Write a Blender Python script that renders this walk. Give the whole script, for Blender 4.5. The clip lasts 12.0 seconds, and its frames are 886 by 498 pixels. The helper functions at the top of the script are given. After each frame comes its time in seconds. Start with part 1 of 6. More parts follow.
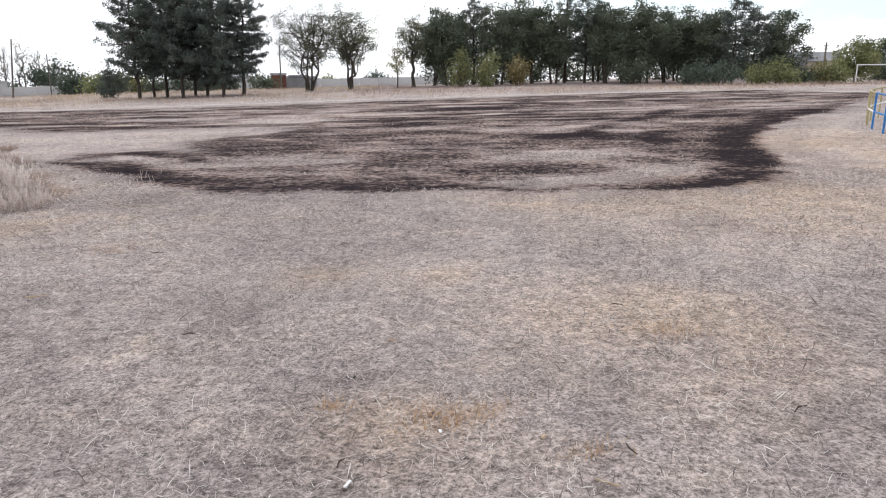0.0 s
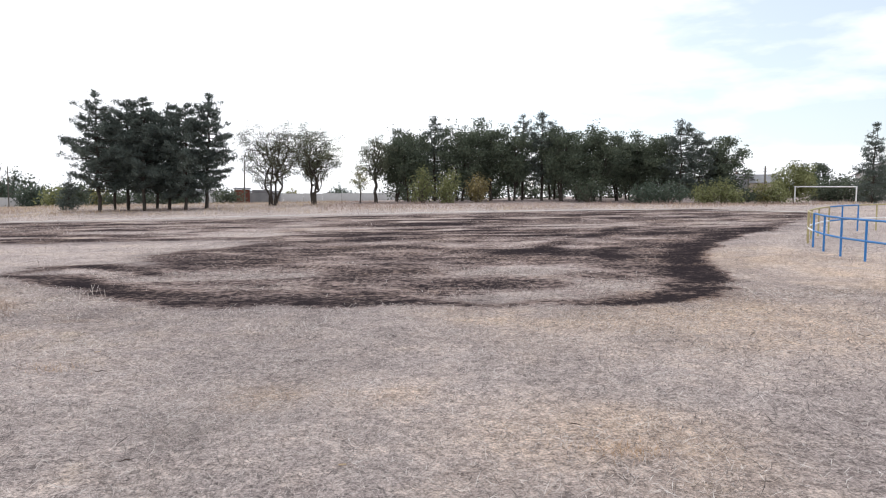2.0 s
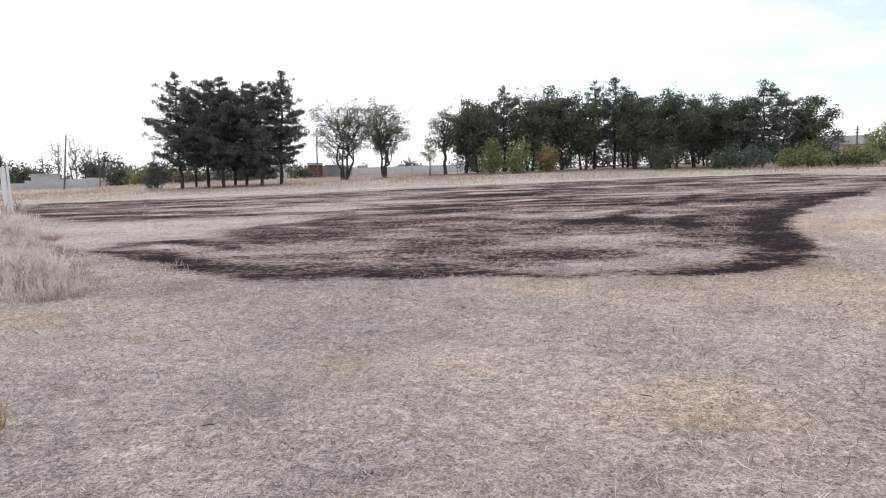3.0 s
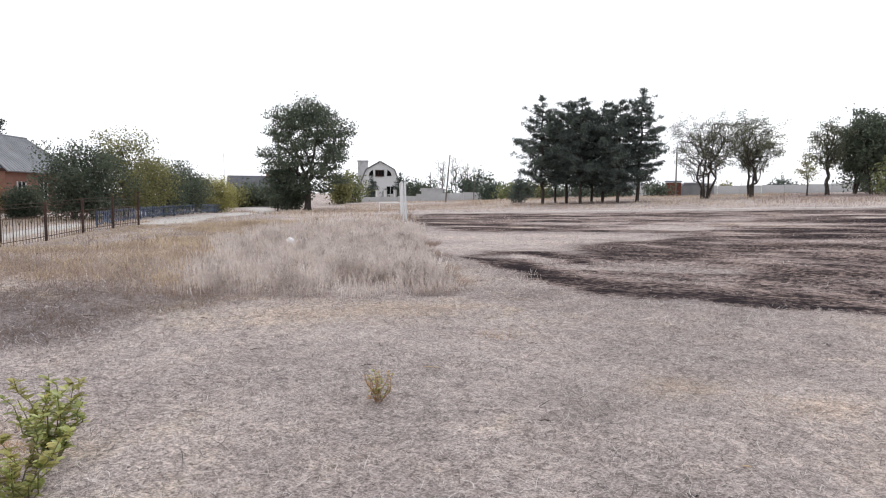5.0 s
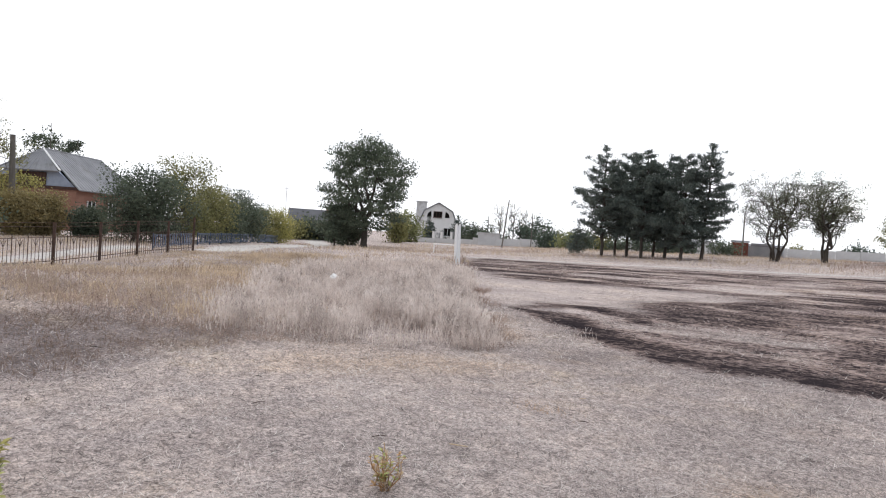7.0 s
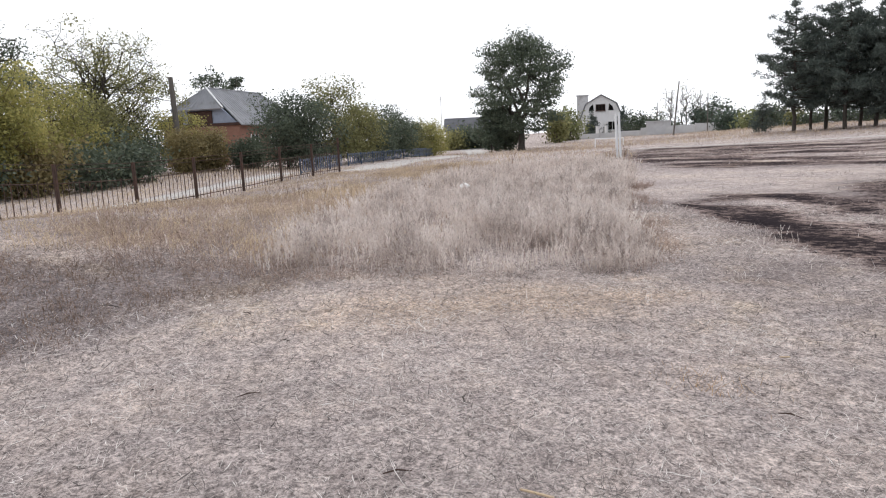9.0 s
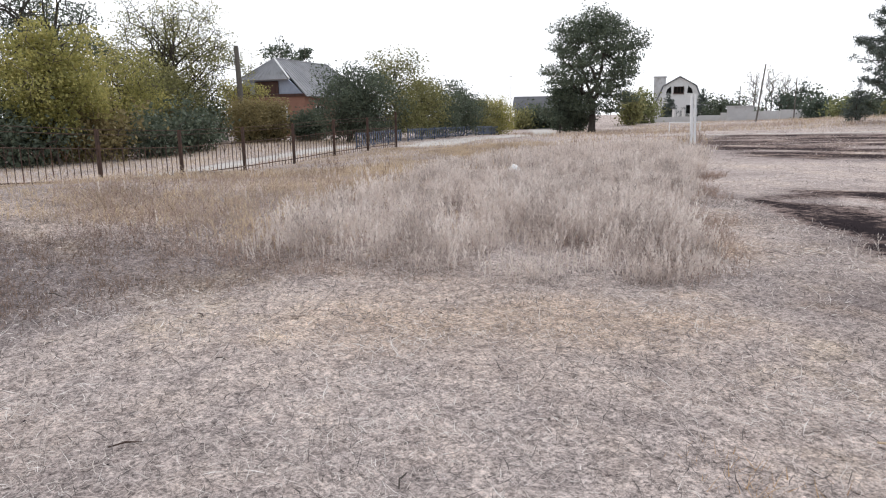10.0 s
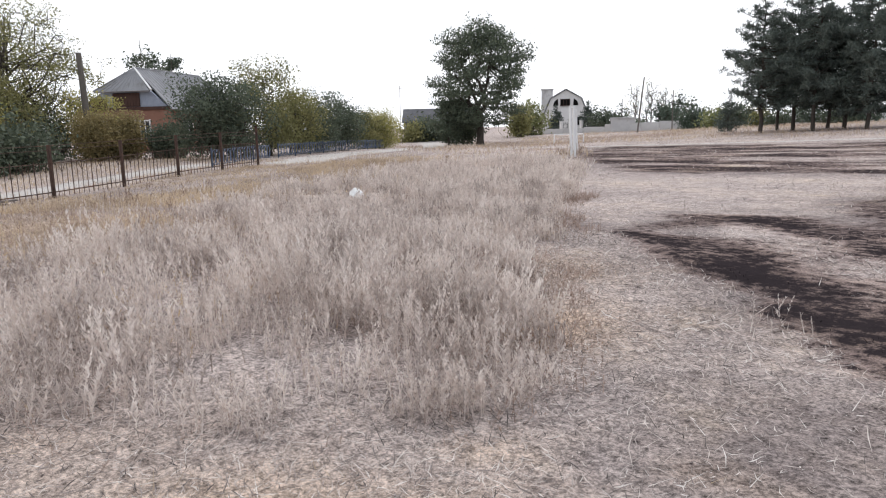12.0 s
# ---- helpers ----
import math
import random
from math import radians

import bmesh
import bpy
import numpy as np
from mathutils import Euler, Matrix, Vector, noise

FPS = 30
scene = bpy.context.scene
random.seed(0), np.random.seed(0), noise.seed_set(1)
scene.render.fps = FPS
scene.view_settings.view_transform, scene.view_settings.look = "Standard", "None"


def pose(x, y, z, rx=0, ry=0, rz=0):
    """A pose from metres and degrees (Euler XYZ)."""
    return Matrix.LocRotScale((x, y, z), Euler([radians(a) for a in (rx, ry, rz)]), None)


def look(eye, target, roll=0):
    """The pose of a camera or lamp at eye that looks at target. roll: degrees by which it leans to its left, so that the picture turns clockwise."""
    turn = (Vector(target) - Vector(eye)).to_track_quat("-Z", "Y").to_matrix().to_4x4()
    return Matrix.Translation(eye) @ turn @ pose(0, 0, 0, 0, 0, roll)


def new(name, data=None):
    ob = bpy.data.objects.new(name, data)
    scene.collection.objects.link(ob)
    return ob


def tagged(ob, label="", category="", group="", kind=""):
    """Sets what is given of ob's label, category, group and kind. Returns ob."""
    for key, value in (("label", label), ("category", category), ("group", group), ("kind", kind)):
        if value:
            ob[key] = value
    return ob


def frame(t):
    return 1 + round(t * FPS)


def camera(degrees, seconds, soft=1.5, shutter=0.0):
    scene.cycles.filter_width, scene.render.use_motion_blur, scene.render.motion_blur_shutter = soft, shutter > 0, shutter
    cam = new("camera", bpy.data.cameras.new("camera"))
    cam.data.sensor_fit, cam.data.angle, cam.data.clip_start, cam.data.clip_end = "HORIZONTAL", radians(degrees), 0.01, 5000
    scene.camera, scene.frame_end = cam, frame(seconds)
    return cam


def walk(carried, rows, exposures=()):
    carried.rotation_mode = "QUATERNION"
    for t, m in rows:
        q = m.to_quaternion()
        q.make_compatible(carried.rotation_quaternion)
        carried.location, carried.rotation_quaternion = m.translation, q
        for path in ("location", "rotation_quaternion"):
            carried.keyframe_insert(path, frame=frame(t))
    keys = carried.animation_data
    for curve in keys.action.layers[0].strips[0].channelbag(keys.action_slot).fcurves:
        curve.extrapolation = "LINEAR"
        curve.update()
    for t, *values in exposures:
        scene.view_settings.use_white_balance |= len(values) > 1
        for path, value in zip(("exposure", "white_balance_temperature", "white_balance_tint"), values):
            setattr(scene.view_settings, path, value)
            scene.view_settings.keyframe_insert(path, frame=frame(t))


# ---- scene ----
cam = camera(66.3, 12.0, soft=1.1)

PATH = [
    (0, (-0.036, 0.018, 1.54), (-0.072, 1.962, 1.076), -0.1),
    (0.5, (-0.039, 0.004, 1.555), (-0.048, 1.967, 1.174), 1.0),
    (1, (-0.055, 0.013, 1.583), (-0.144, 1.981, 1.233), -0.5),
    (1.5, (-0.008, -0.005, 1.56), (-0.152, 1.982, 1.394), 0.7),
    (2, (0.007, 0.031, 1.568), (0.083, 2.025, 1.433), 0.5),
    (2.5, (0.012, 0.043, 1.538), (-0.076, 2.029, 1.316), 0.3),
    (2.7, (0.013, 0.053, 1.566), (-0.067, 2.039, 1.342), -0.5),
    (4.3, (0.205, -0.126, 1.558), (-0.531, 1.727, 1.395), -0.9),
    (4.5, (0.195, -0.131, 1.566), (-0.617, 1.687, 1.384), -1.0),
    (5, (0.164, -0.156, 1.575), (-0.922, 1.515, 1.412), 0.2),
    (5.5, (0.132, -0.121, 1.534), (-1.041, 1.489, 1.361), 1.6),
    (6, (0.019, 0.019, 1.488), (-1.185, 1.604, 1.288), 2.3),
    (6.5, (-0.121, 0.332, 1.521), (-1.459, 1.799, 1.282), -0.0),
    (7, (-0.276, 0.722, 1.567), (-1.502, 2.302, 1.526), 3.8),
    (7.5, (-0.482, 0.969, 1.54), (-1.943, 2.331, 1.448), 0.7),
    (7.7, (-0.544, 1.131, 1.536), (-2.081, 2.395, 1.337), 2.0),
    (9.3, (-1.609, 3.344, 1.393), (-3.161, 4.561, 1.058), -3.0),
    (9.5, (-1.725, 3.536, 1.387), (-3.264, 4.763, 1.034), -2.6),
    (10, (-2.005, 4.025, 1.369), (-3.663, 5.076, 0.987), -0.7),
    (10.5, (-2.295, 4.679, 1.378), (-3.771, 5.97, 0.982), 1.5),
    (11, (-2.598, 5.245, 1.414), (-4.022, 6.612, 1.096), -1.0),
    (11.5, (-2.938, 5.755, 1.38), (-4.439, 7.02, 1.002), -1.6),
    (12, (-3.294, 6.361, 1.385), (-4.785, 7.648, 1.034), -1.1),
]
walk(cam, [(t, look(eye, target, roll)) for t, eye, target, roll in PATH], [(0.0, 0.04, 6180.0, 11.0)])

# ---- world, sun, exposure ----
SUN_AZ, SUN_EL = radians(-28), radians(42)


def build_world():
    w = bpy.data.worlds.new("world")
    scene.world = w
    w.use_nodes = True
    nt = w.node_tree
    nt.nodes.clear()
    out = nt.nodes.new("ShaderNodeOutputWorld")
    sky = nt.nodes.new("ShaderNodeTexSky")
    sky.sky_type = "NISHITA"
    sky.sun_disc = False
    sky.sun_elevation = SUN_EL
    sky.sun_rotation = SUN_AZ
    sky.air_density, sky.dust_density = 1.0, 1.5
    bsky = nt.nodes.new("ShaderNodeBackground")
    bsky.inputs["Strength"].default_value = 0.15
    nt.links.new(sky.outputs[0], bsky.inputs["Color"])
    cloud = nt.nodes.new("ShaderNodeBackground")
    cloud.inputs["Color"].default_value = (1.0, 0.995, 0.99, 1)
    cloud.inputs["Strength"].default_value = 1.22
    tc = nt.nodes.new("ShaderNodeTexCoord")
    mp = nt.nodes.new("ShaderNodeMapping")
    mp.inputs["Scale"].default_value = (1.6, 1.6, 5.5)
    mp.inputs["Location"].default_value = (3.1, 0.4, 0.9)
    nt.links.new(tc.outputs["Generated"], mp.inputs["Vector"])
    nz = nt.nodes.new("ShaderNodeTexNoise")
    nz.inputs["Scale"].default_value = 1.7
    nz.inputs["Detail"].default_value = 6
    nz.inputs["Roughness"].default_value = 0.55
    nt.links.new(mp.outputs[0], nz.inputs["Vector"])
    rp = nt.nodes.new("ShaderNodeValToRGB")
    rp.color_ramp.elements[0].position = 0.355
    rp.color_ramp.elements[0].color = (0.38, 0.38, 0.38, 1)
    rp.color_ramp.elements[1].position = 0.50
    # the cloud thins out toward the east
    sep = nt.nodes.new("ShaderNodeSeparateXYZ")
    nt.links.new(tc.outputs["Generated"], sep.inputs[0])
    east = nt.nodes.new("ShaderNodeMath")
    east.operation = "MULTIPLY_ADD"
    east.inputs[1].default_value = -0.13
    nt.links.new(sep.outputs["X"], east.inputs[0])
    nt.links.new(nz.outputs[0], east.inputs[2])
    low = nt.nodes.new("ShaderNodeMath")
    low.operation, low.use_clamp = "MULTIPLY_ADD", True
    low.inputs[1].default_value, low.inputs[2].default_value = -2.4, 0.20
    nt.links.new(sep.outputs["Z"], low.inputs[0])
    cover = nt.nodes.new("ShaderNodeMath")
    cover.operation = "ADD"
    nt.links.new(east.outputs[0], cover.inputs[0])
    nt.links.new(low.outputs[0], cover.inputs[1])
    nt.links.new(cover.outputs[0], rp.inputs[0])
    mx = nt.nodes.new("ShaderNodeMixShader")
    nt.links.new(rp.outputs[0], mx.inputs[0])
    nt.links.new(bsky.outputs[0], mx.inputs[1])
    nt.links.new(cloud.outputs[0], mx.inputs[2])
    nt.links.new(mx.outputs[0], out.inputs[0])


build_world()
sun = new("sun", bpy.data.lights.new("sun", "SUN"))
sun.data.energy = 1.2
sun.data.angle = radians(14)
sun.data.color = (1.0, 0.97, 0.93)
sun.matrix_world = look((math.sin(SUN_AZ) * 60, math.cos(SUN_AZ) * 60, math.tan(SUN_EL) * 60), (0, 0, 0))
scene.view_settings.exposure = 0.0


# ---- materials ----
def ramp_of(nt, stops):
    r = nt.nodes.new("ShaderNodeValToRGB")
    els = r.color_ramp.elements
    while len(els) < len(stops):
        els.new(0.5)
    for e, (p, c) in zip(els, stops):
        e.position, e.color = p, (*c, 1)
    return r


def noise_of(nt, coord, scale, detail=4, rough=0.55, stretch=(1, 1, 1)):
    n = nt.nodes.new("ShaderNodeTexNoise")
    n.inputs["Scale"].default_value = scale
    n.inputs["Detail"].default_value = detail
    n.inputs["Roughness"].default_value = rough
    if stretch != (1, 1, 1):
        m = nt.nodes.new("ShaderNodeMapping")
        m.inputs["Scale"].default_value = stretch
        nt.links.new(coord, m.inputs["Vector"])
        coord = m.outputs[0]
    nt.links.new(coord, n.inputs["Vector"])
    return n.outputs[0]


def mixc(nt, fac, a, b, mode="MIX"):
    m = nt.nodes.new("ShaderNodeMix")
    m.data_type, m.blend_type = "RGBA", mode
    for sock, v in ((m.inputs["Factor"], fac), (m.inputs["A"], a), (m.inputs["B"], b)):
        if isinstance(v, bpy.types.NodeSocket):
            nt.links.new(v, sock)
        elif isinstance(v, (int, float)):
            sock.default_value = v
        else:
            sock.default_value = (*v, 1)
    return m.outputs["Result"]


def mathn(nt, op, a, b=None, clamp=False):
    m = nt.nodes.new("ShaderNodeMath")
    m.operation, m.use_clamp = op, clamp
    for i, v in ((0, a), (1, b)):
        if isinstance(v, bpy.types.NodeSocket):
            nt.links.new(v, m.inputs[i])
        elif v is not None:
            m.inputs[i].default_value = v
    return m.outputs[0]


def blank(name):
    m = bpy.data.materials.new(name)
    m.use_nodes = True
    nt = m.node_tree
    return m, nt, nt.nodes["Principled BSDF"]


def surface(name, a, b, scale=4.0, rough=0.8, bump=0.15, fine=40.0, metal=0.0, stain=None, spec=0.3, stretch=(1, 1, 1)):
    """A surface of two close colours, mottled at two scales, with fine relief; stain: a third colour in patches."""
    m, nt, p = blank(name)
    co = nt.nodes.new("ShaderNodeTexCoord").outputs["Object"]
    big = noise_of(nt, co, scale, 5, 0.6, stretch)
    small = noise_of(nt, co, fine, 3, 0.6, stretch)
    r = ramp_of(nt, [(0.35, a), (0.65, b)])
    nt.links.new(big, r.inputs[0])
    dark = tuple(0.72 * v for v in a)
    f = mathn(nt, "MULTIPLY", small, 0.55)
    col = mixc(nt, f, r.outputs[0], dark)
    if stain:
        s = ramp_of(nt, [(0.52, (0, 0, 0)), (0.66, (1, 1, 1))])
        nt.links.new(noise_of(nt, co, scale * 0.37 + 0.2, 6, 0.7), s.inputs[0])
        col = mixc(nt, s.outputs[0], col, stain)
    nt.links.new(col, p.inputs["Base Color"])
    p.inputs["Roughness"].default_value = rough
    p.inputs["Metallic"].default_value = metal
    p.inputs["Specular IOR Level"].default_value = spec
    if bump:
        bp = nt.nodes.new("ShaderNodeBump")
        bp.inputs["Strength"].default_value = bump
        bp.inputs["Distance"].default_value = 0.02
        nt.links.new(small, bp.inputs["Height"])
        nt.links.new(bp.outputs[0], p.inputs["Normal"])
    return m


def leafy(name, stops, patch=0.35, glow=0.25, rough=0.6, spec=0.2, spread=0.6, gain=1.0):
    """Leaves or blades: each piece takes its colour from the stops, shifted in patches over the ground."""
    m, nt, p = blank(name)
    geo = nt.nodes.new("ShaderNodeNewGeometry")
    n = noise_of(nt, geo.outputs["Position"], patch, 3)
    f = mathn(nt, "ADD", mathn(nt, "MULTIPLY", geo.outputs["Random Per Island"], spread), mathn(nt, "ADD", mathn(nt, "MULTIPLY", mathn(nt, "SUBTRACT", n, 0.5), gain), 0.5 - spread / 2), True)
    r = ramp_of(nt, stops)
    nt.links.new(f, r.inputs[0])
    nt.links.new(r.outputs[0], p.inputs["Base Color"])
    p.inputs["Roughness"].default_value = rough
    p.inputs["Specular IOR Level"].default_value = spec
    if glow:
        t = nt.nodes.new("ShaderNodeBsdfTranslucent")
        nt.links.new(r.outputs[0], t.inputs["Color"])
        mx = nt.nodes.new("ShaderNodeMixShader")
        mx.inputs[0].default_value = glow
        nt.links.new(p.outputs[0], mx.inputs[1])
        nt.links.new(t.outputs[0], mx.inputs[2])
        nt.links.new(mx.outputs[0], nt.nodes["Material Output"].inputs[0])
    return m


def ground_material():
    m, nt, p = blank("dry_ground")
    geo = nt.nodes.new("ShaderNodeNewGeometry")
    co = geo.outputs["Position"]
    big = noise_of(nt, co, 0.33, 5, 0.6)
    mid = noise_of(nt, co, 2.2, 5, 0.65)
    fine = noise_of(nt, co, 55.0, 5, 0.8)
    straw = noise_of(nt, co, 20.0, 6, 0.8)
    r = ramp_of(nt, [(0.32, (0.29, 0.247, 0.229)), (0.46, (0.415, 0.356, 0.333)), (0.56, (0.48, 0.405, 0.366)), (0.68, (0.545, 0.45, 0.365))])
    nt.links.new(mathn(nt, "ADD", mathn(nt, "MULTIPLY", big, 0.55), mathn(nt, "MULTIPLY", mid, 0.45)), r.inputs[0])
    g = ramp_of(nt, [(0.38, (0.10, 0.097, 0.097)), (0.48, (0.78, 0.78, 0.78)), (0.58, (1.8, 1.79, 1.78))])
    nt.links.new(mathn(nt, "ADD", mathn(nt, "MULTIPLY", fine, 0.55), mathn(nt, "MULTIPLY", straw, 0.45)), g.inputs[0])
    dry = mixc(nt, 0.9, r.outputs[0], g.outputs[0], "MULTIPLY")
    tuft = ramp_of(nt, [(0.36, (0.78, 0.77, 0.77)), (0.5, (1.0, 1.0, 1.0)), (0.64, (1.12, 1.12, 1.11))])
    nt.links.new(noise_of(nt, co, 6.5, 4, 0.65), tuft.inputs[0])
    dry = mixc(nt, 0.9, dry, tuft.outputs[0], "MULTIPLY")
    # rotting dark litter on the low bank; shade of slope, grass and trees painted in
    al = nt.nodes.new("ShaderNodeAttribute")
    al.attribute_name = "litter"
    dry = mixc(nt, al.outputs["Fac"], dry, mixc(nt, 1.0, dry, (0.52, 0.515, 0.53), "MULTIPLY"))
    ag = nt.nodes.new("ShaderNodeAttribute")
    ag.attribute_name = "gold"
    dry = mixc(nt, ag.outputs["Fac"], dry, mixc(nt, 1.0, dry, (1.13, 1.045, 0.91), "MULTIPLY"))
    # dirt tracks and paved path
    at = nt.nodes.new("ShaderNodeAttribute")
    at.attribute_name = "track"
    tr = ramp_of(nt, [(0.35, (0, 0, 0)), (0.6, (1, 1, 1))])
    nt.links.new(mathn(nt, "ADD", at.outputs["Fac"], mathn(nt, "MULTIPLY", mathn(nt, "SUBTRACT", mid, 0.5), 0.5)), tr.inputs[0])
    dry = mixc(nt, tr.outputs[0], dry, mixc(nt, mid, (0.43, 0.40, 0.375), (0.60, 0.565, 0.53)))
    # charred stubble
    ab = nt.nodes.new("ShaderNodeAttribute")
    ab.attribute_name = "burn"
    s1 = noise_of(nt, co, 1.6, 6, 0.75, (0.55, 1.25, 1))
    s2 = noise_of(nt, co, 10.0, 6, 0.8)
    k = mathn(nt, "ADD", mathn(nt, "MULTIPLY", mathn(nt, "SUBTRACT", s1, 0.5), 1.5), mathn(nt, "MULTIPLY", mathn(nt, "SUBTRACT", s2, 0.5), 3.7))
    br = ramp_of(nt, [(0.34, (0, 0, 0)), (0.76, (1, 1, 1))])
    heat = mathn(nt, "ADD", ab.outputs["Fac"], mathn(nt, "MULTIPLY", k, 0.95))
    nt.links.new(heat, br.inputs[0])
    scorch = ramp_of(nt, [(0.12, (0, 0, 0)), (0.46, (1, 1, 1))])
    nt.links.new(mathn(nt, "ADD", ab.outputs["Fac"], mathn(nt, "MULTIPLY", k, 0.4)), scorch.inputs[0])
    dry = mixc(nt, scorch.outputs[0], dry, mixc(nt, 1.0, dry, (0.70, 0.63, 0.615), "MULTIPLY"))
    char = mixc(nt, mid, (0.009, 0.0072, 0.0095), (0.029, 0.0235, 0.028))
    char = mixc(nt, mathn(nt, "MULTIPLY", straw, 0.12), char, (0.20, 0.165, 0.15))
    col = mixc(nt, mathn(nt, "MULTIPLY", br.outputs[0], 0.985), dry, char)
    nt.links.new(col, p.inputs["Base Color"])
    p.inputs["Roughness"].default_value = 1.0
    p.inputs["Specular IOR Level"].default_value = 0.0
    bp = nt.nodes.new("ShaderNodeBump")
    bp.inputs["Strength"].default_value = 0.5
    bp.inputs["Distance"].default_value = 0.03
    nt.links.new(mathn(nt, "ADD", fine, straw), bp.inputs["Height"])
    nt.links.new(bp.outputs[0], p.inputs["Normal"])
    return m


M_GROUND = ground_material()
M_STRAW = leafy("cut_straw", [(0.0, (0.085, 0.072, 0.067)), (0.25, (0.205, 0.174, 0.162)), (0.5, (0.42, 0.362, 0.336)), (0.75, (0.59, 0.513, 0.462)), (1.0, (0.78, 0.73, 0.685))], 1.2, 0.2, spread=1.0)
M_ORANGE = leafy("orange_dry_grass", [(0.0, (0.34, 0.20, 0.10)), (0.5, (0.52, 0.33, 0.17)), (1.0, (0.66, 0.46, 0.25))], 2.0, 0.3)
M_CHAFF = leafy("chaff", [(0.0, (0.08, 0.069, 0.066)), (0.3, (0.24, 0.207, 0.195)), (0.55, (0.52, 0.46, 0.43)), (1.0, (0.84, 0.79, 0.75))], 1.2, 0.1, spread=1.2)
M_SAGE = leafy("dry_wormwood", [(0.0, (0.29, 0.245, 0.22)), (0.3, (0.54, 0.470, 0.430)), (0.6, (0.74, 0.66, 0.61)), (1.0, (0.86, 0.80, 0.75))], 2.0, 0.5, spread=0.5, gain=1.9)
M_GOLD = leafy("dry_golden_grass", [(0.0, (0.23, 0.175, 0.132)), (0.3, (0.43, 0.338, 0.255)), (0.6, (0.60, 0.485, 0.36)), (0.8, (0.68, 0.53, 0.335)), (1.0, (0.60, 0.50, 0.415))], 1.0, 0.4, spread=0.5, gain=1.6)
M_REDDISH = leafy("reddish_dead_grass", [(0.0, (0.17, 0.12, 0.10)), (0.4, (0.34, 0.25, 0.205)), (0.75, (0.48, 0.37, 0.31)), (1.0, (0.58, 0.48, 0.42))], 0.8, 0.3, spread=0.6)
M_RUST = leafy("rusty_weed", [(0.0, (0.13, 0.09, 0.07)), (0.5, (0.26, 0.18, 0.135)), (1.0, (0.40, 0.30, 0.22))], 0.8, 0.2)
M_CHARRED = leafy("charred_stubble", [(0.0, (0.007, 0.006, 0.007)), (0.7, (0.018, 0.015, 0.017)), (0.9, (0.05, 0.042, 0.04)), (1.0, (0.22, 0.19, 0.17))], 1.0, 0.0, 1.0, 0.0)
M_PINE = leafy("pine_needles", [(0.0, (0.060, 0.075, 0.068)), (0.5, (0.115, 0.138, 0.120)), (1.0, (0.20, 0.22, 0.178))], 0.8, 0.25)
M_LEAF = leafy("dark_green_leaves", [(0.0, (0.060, 0.076, 0.054)), (0.5, (0.110, 0.133, 0.092)), (1.0, (0.18, 0.20, 0.13))], 0.7, 0.25)
M_LOCUST = leafy("grey_green_locust_leaves", [(0.0, (0.075, 0.080, 0.056)), (0.5, (0.13, 0.138, 0.09)), (1.0, (0.21, 0.205, 0.13))], 0.6, 0.2)
M_OLIVE = leafy("olive_leaves", [(0.0, (0.11, 0.115, 0.05)), (0.5, (0.23, 0.225, 0.097)), (1.0, (0.40, 0.36, 0.155))], 0.5, 0.3)
M_YELLOW = leafy("yellowing_leaves", [(0.0, (0.19, 0.185, 0.06)), (0.5, (0.37, 0.35, 0.12)), (1.0, (0.60, 0.51, 0.19))], 0.5, 0.4)
M_RUSTLEAF = leafy("brown_autumn_leaves", [(0.0, (0.14, 0.115, 0.058)), (0.5, (0.28, 0.225, 0.105)), (1.0, (0.41, 0.34, 0.165))], 0.6, 0.3)
M_PALEGREEN = leafy("pale_green_leaves", [(0.0, (0.12, 0.135, 0.055)), (0.5, (0.23, 0.245, 0.11)), (1.0, (0.35, 0.345, 0.17))], 1.0, 0.3)
M_FRESH = leafy("fresh_green_leaves", [(0.0, (0.17, 0.20, 0.055)), (0.5, (0.38, 0.41, 0.12)), (1.0, (0.60, 0.56, 0.22))], 4.0, 0.35, 0.45, 0.4)
M_BLUESHRUB = leafy("grey_green_leaves", [(0.0, (0.048, 0.070, 0.052)), (0.5, (0.088, 0.115, 0.084)), (1.0, (0.14, 0.172, 0.128))], 0.5, 0.2)
M_BARK = surface("bark", (0.055, 0.045, 0.038), (0.10, 0.085, 0.07), 5, 0.95, 0.5, 30, stretch=(1, 1, 0.3))
M_TWIG = surface("grey_twigs", (0.11, 0.09, 0.075), (0.18, 0.15, 0.125), 5, 0.95, 0.3, 30)
M_WHITEPAINT = surface("worn_white_paint", (0.82, 0.81, 0.80), (0.88, 0.875, 0.86), 2, 0.55, 0.1, 30, stain=(0.68, 0.65, 0.61))
M_BLUEPAINT = surface("blue_paint", (0.03, 0.17, 0.46), (0.05, 0.23, 0.55), 3, 0.5, 0.1, 40, stain=(0.10, 0.20, 0.36))
M_YELLOWPAINT = surface("faded_yellow_paint", (0.42, 0.36, 0.17), (0.52, 0.46, 0.25), 3, 0.55, 0.1, 40, stain=(0.30, 0.22, 0.14))
M_RUSTIRON = surface("rusty_brown_iron", (0.055, 0.035, 0.028), (0.10, 0.06, 0.045), 6, 0.85, 0.2, 60, stain=(0.16, 0.08, 0.05))
M_WOODPOLE = surface("weathered_pole_wood", (0.13, 0.115, 0.10), (0.21, 0.185, 0.16), 2, 0.95, 0.4, 30, stretch=(2, 2, 0.2))
M_CONCRETE = surface("pale_concrete", (0.52, 0.51, 0.505), (0.64, 0.63, 0.62), 0.7, 0.9, 0.2, 20, stain=(0.30, 0.28, 0.26))
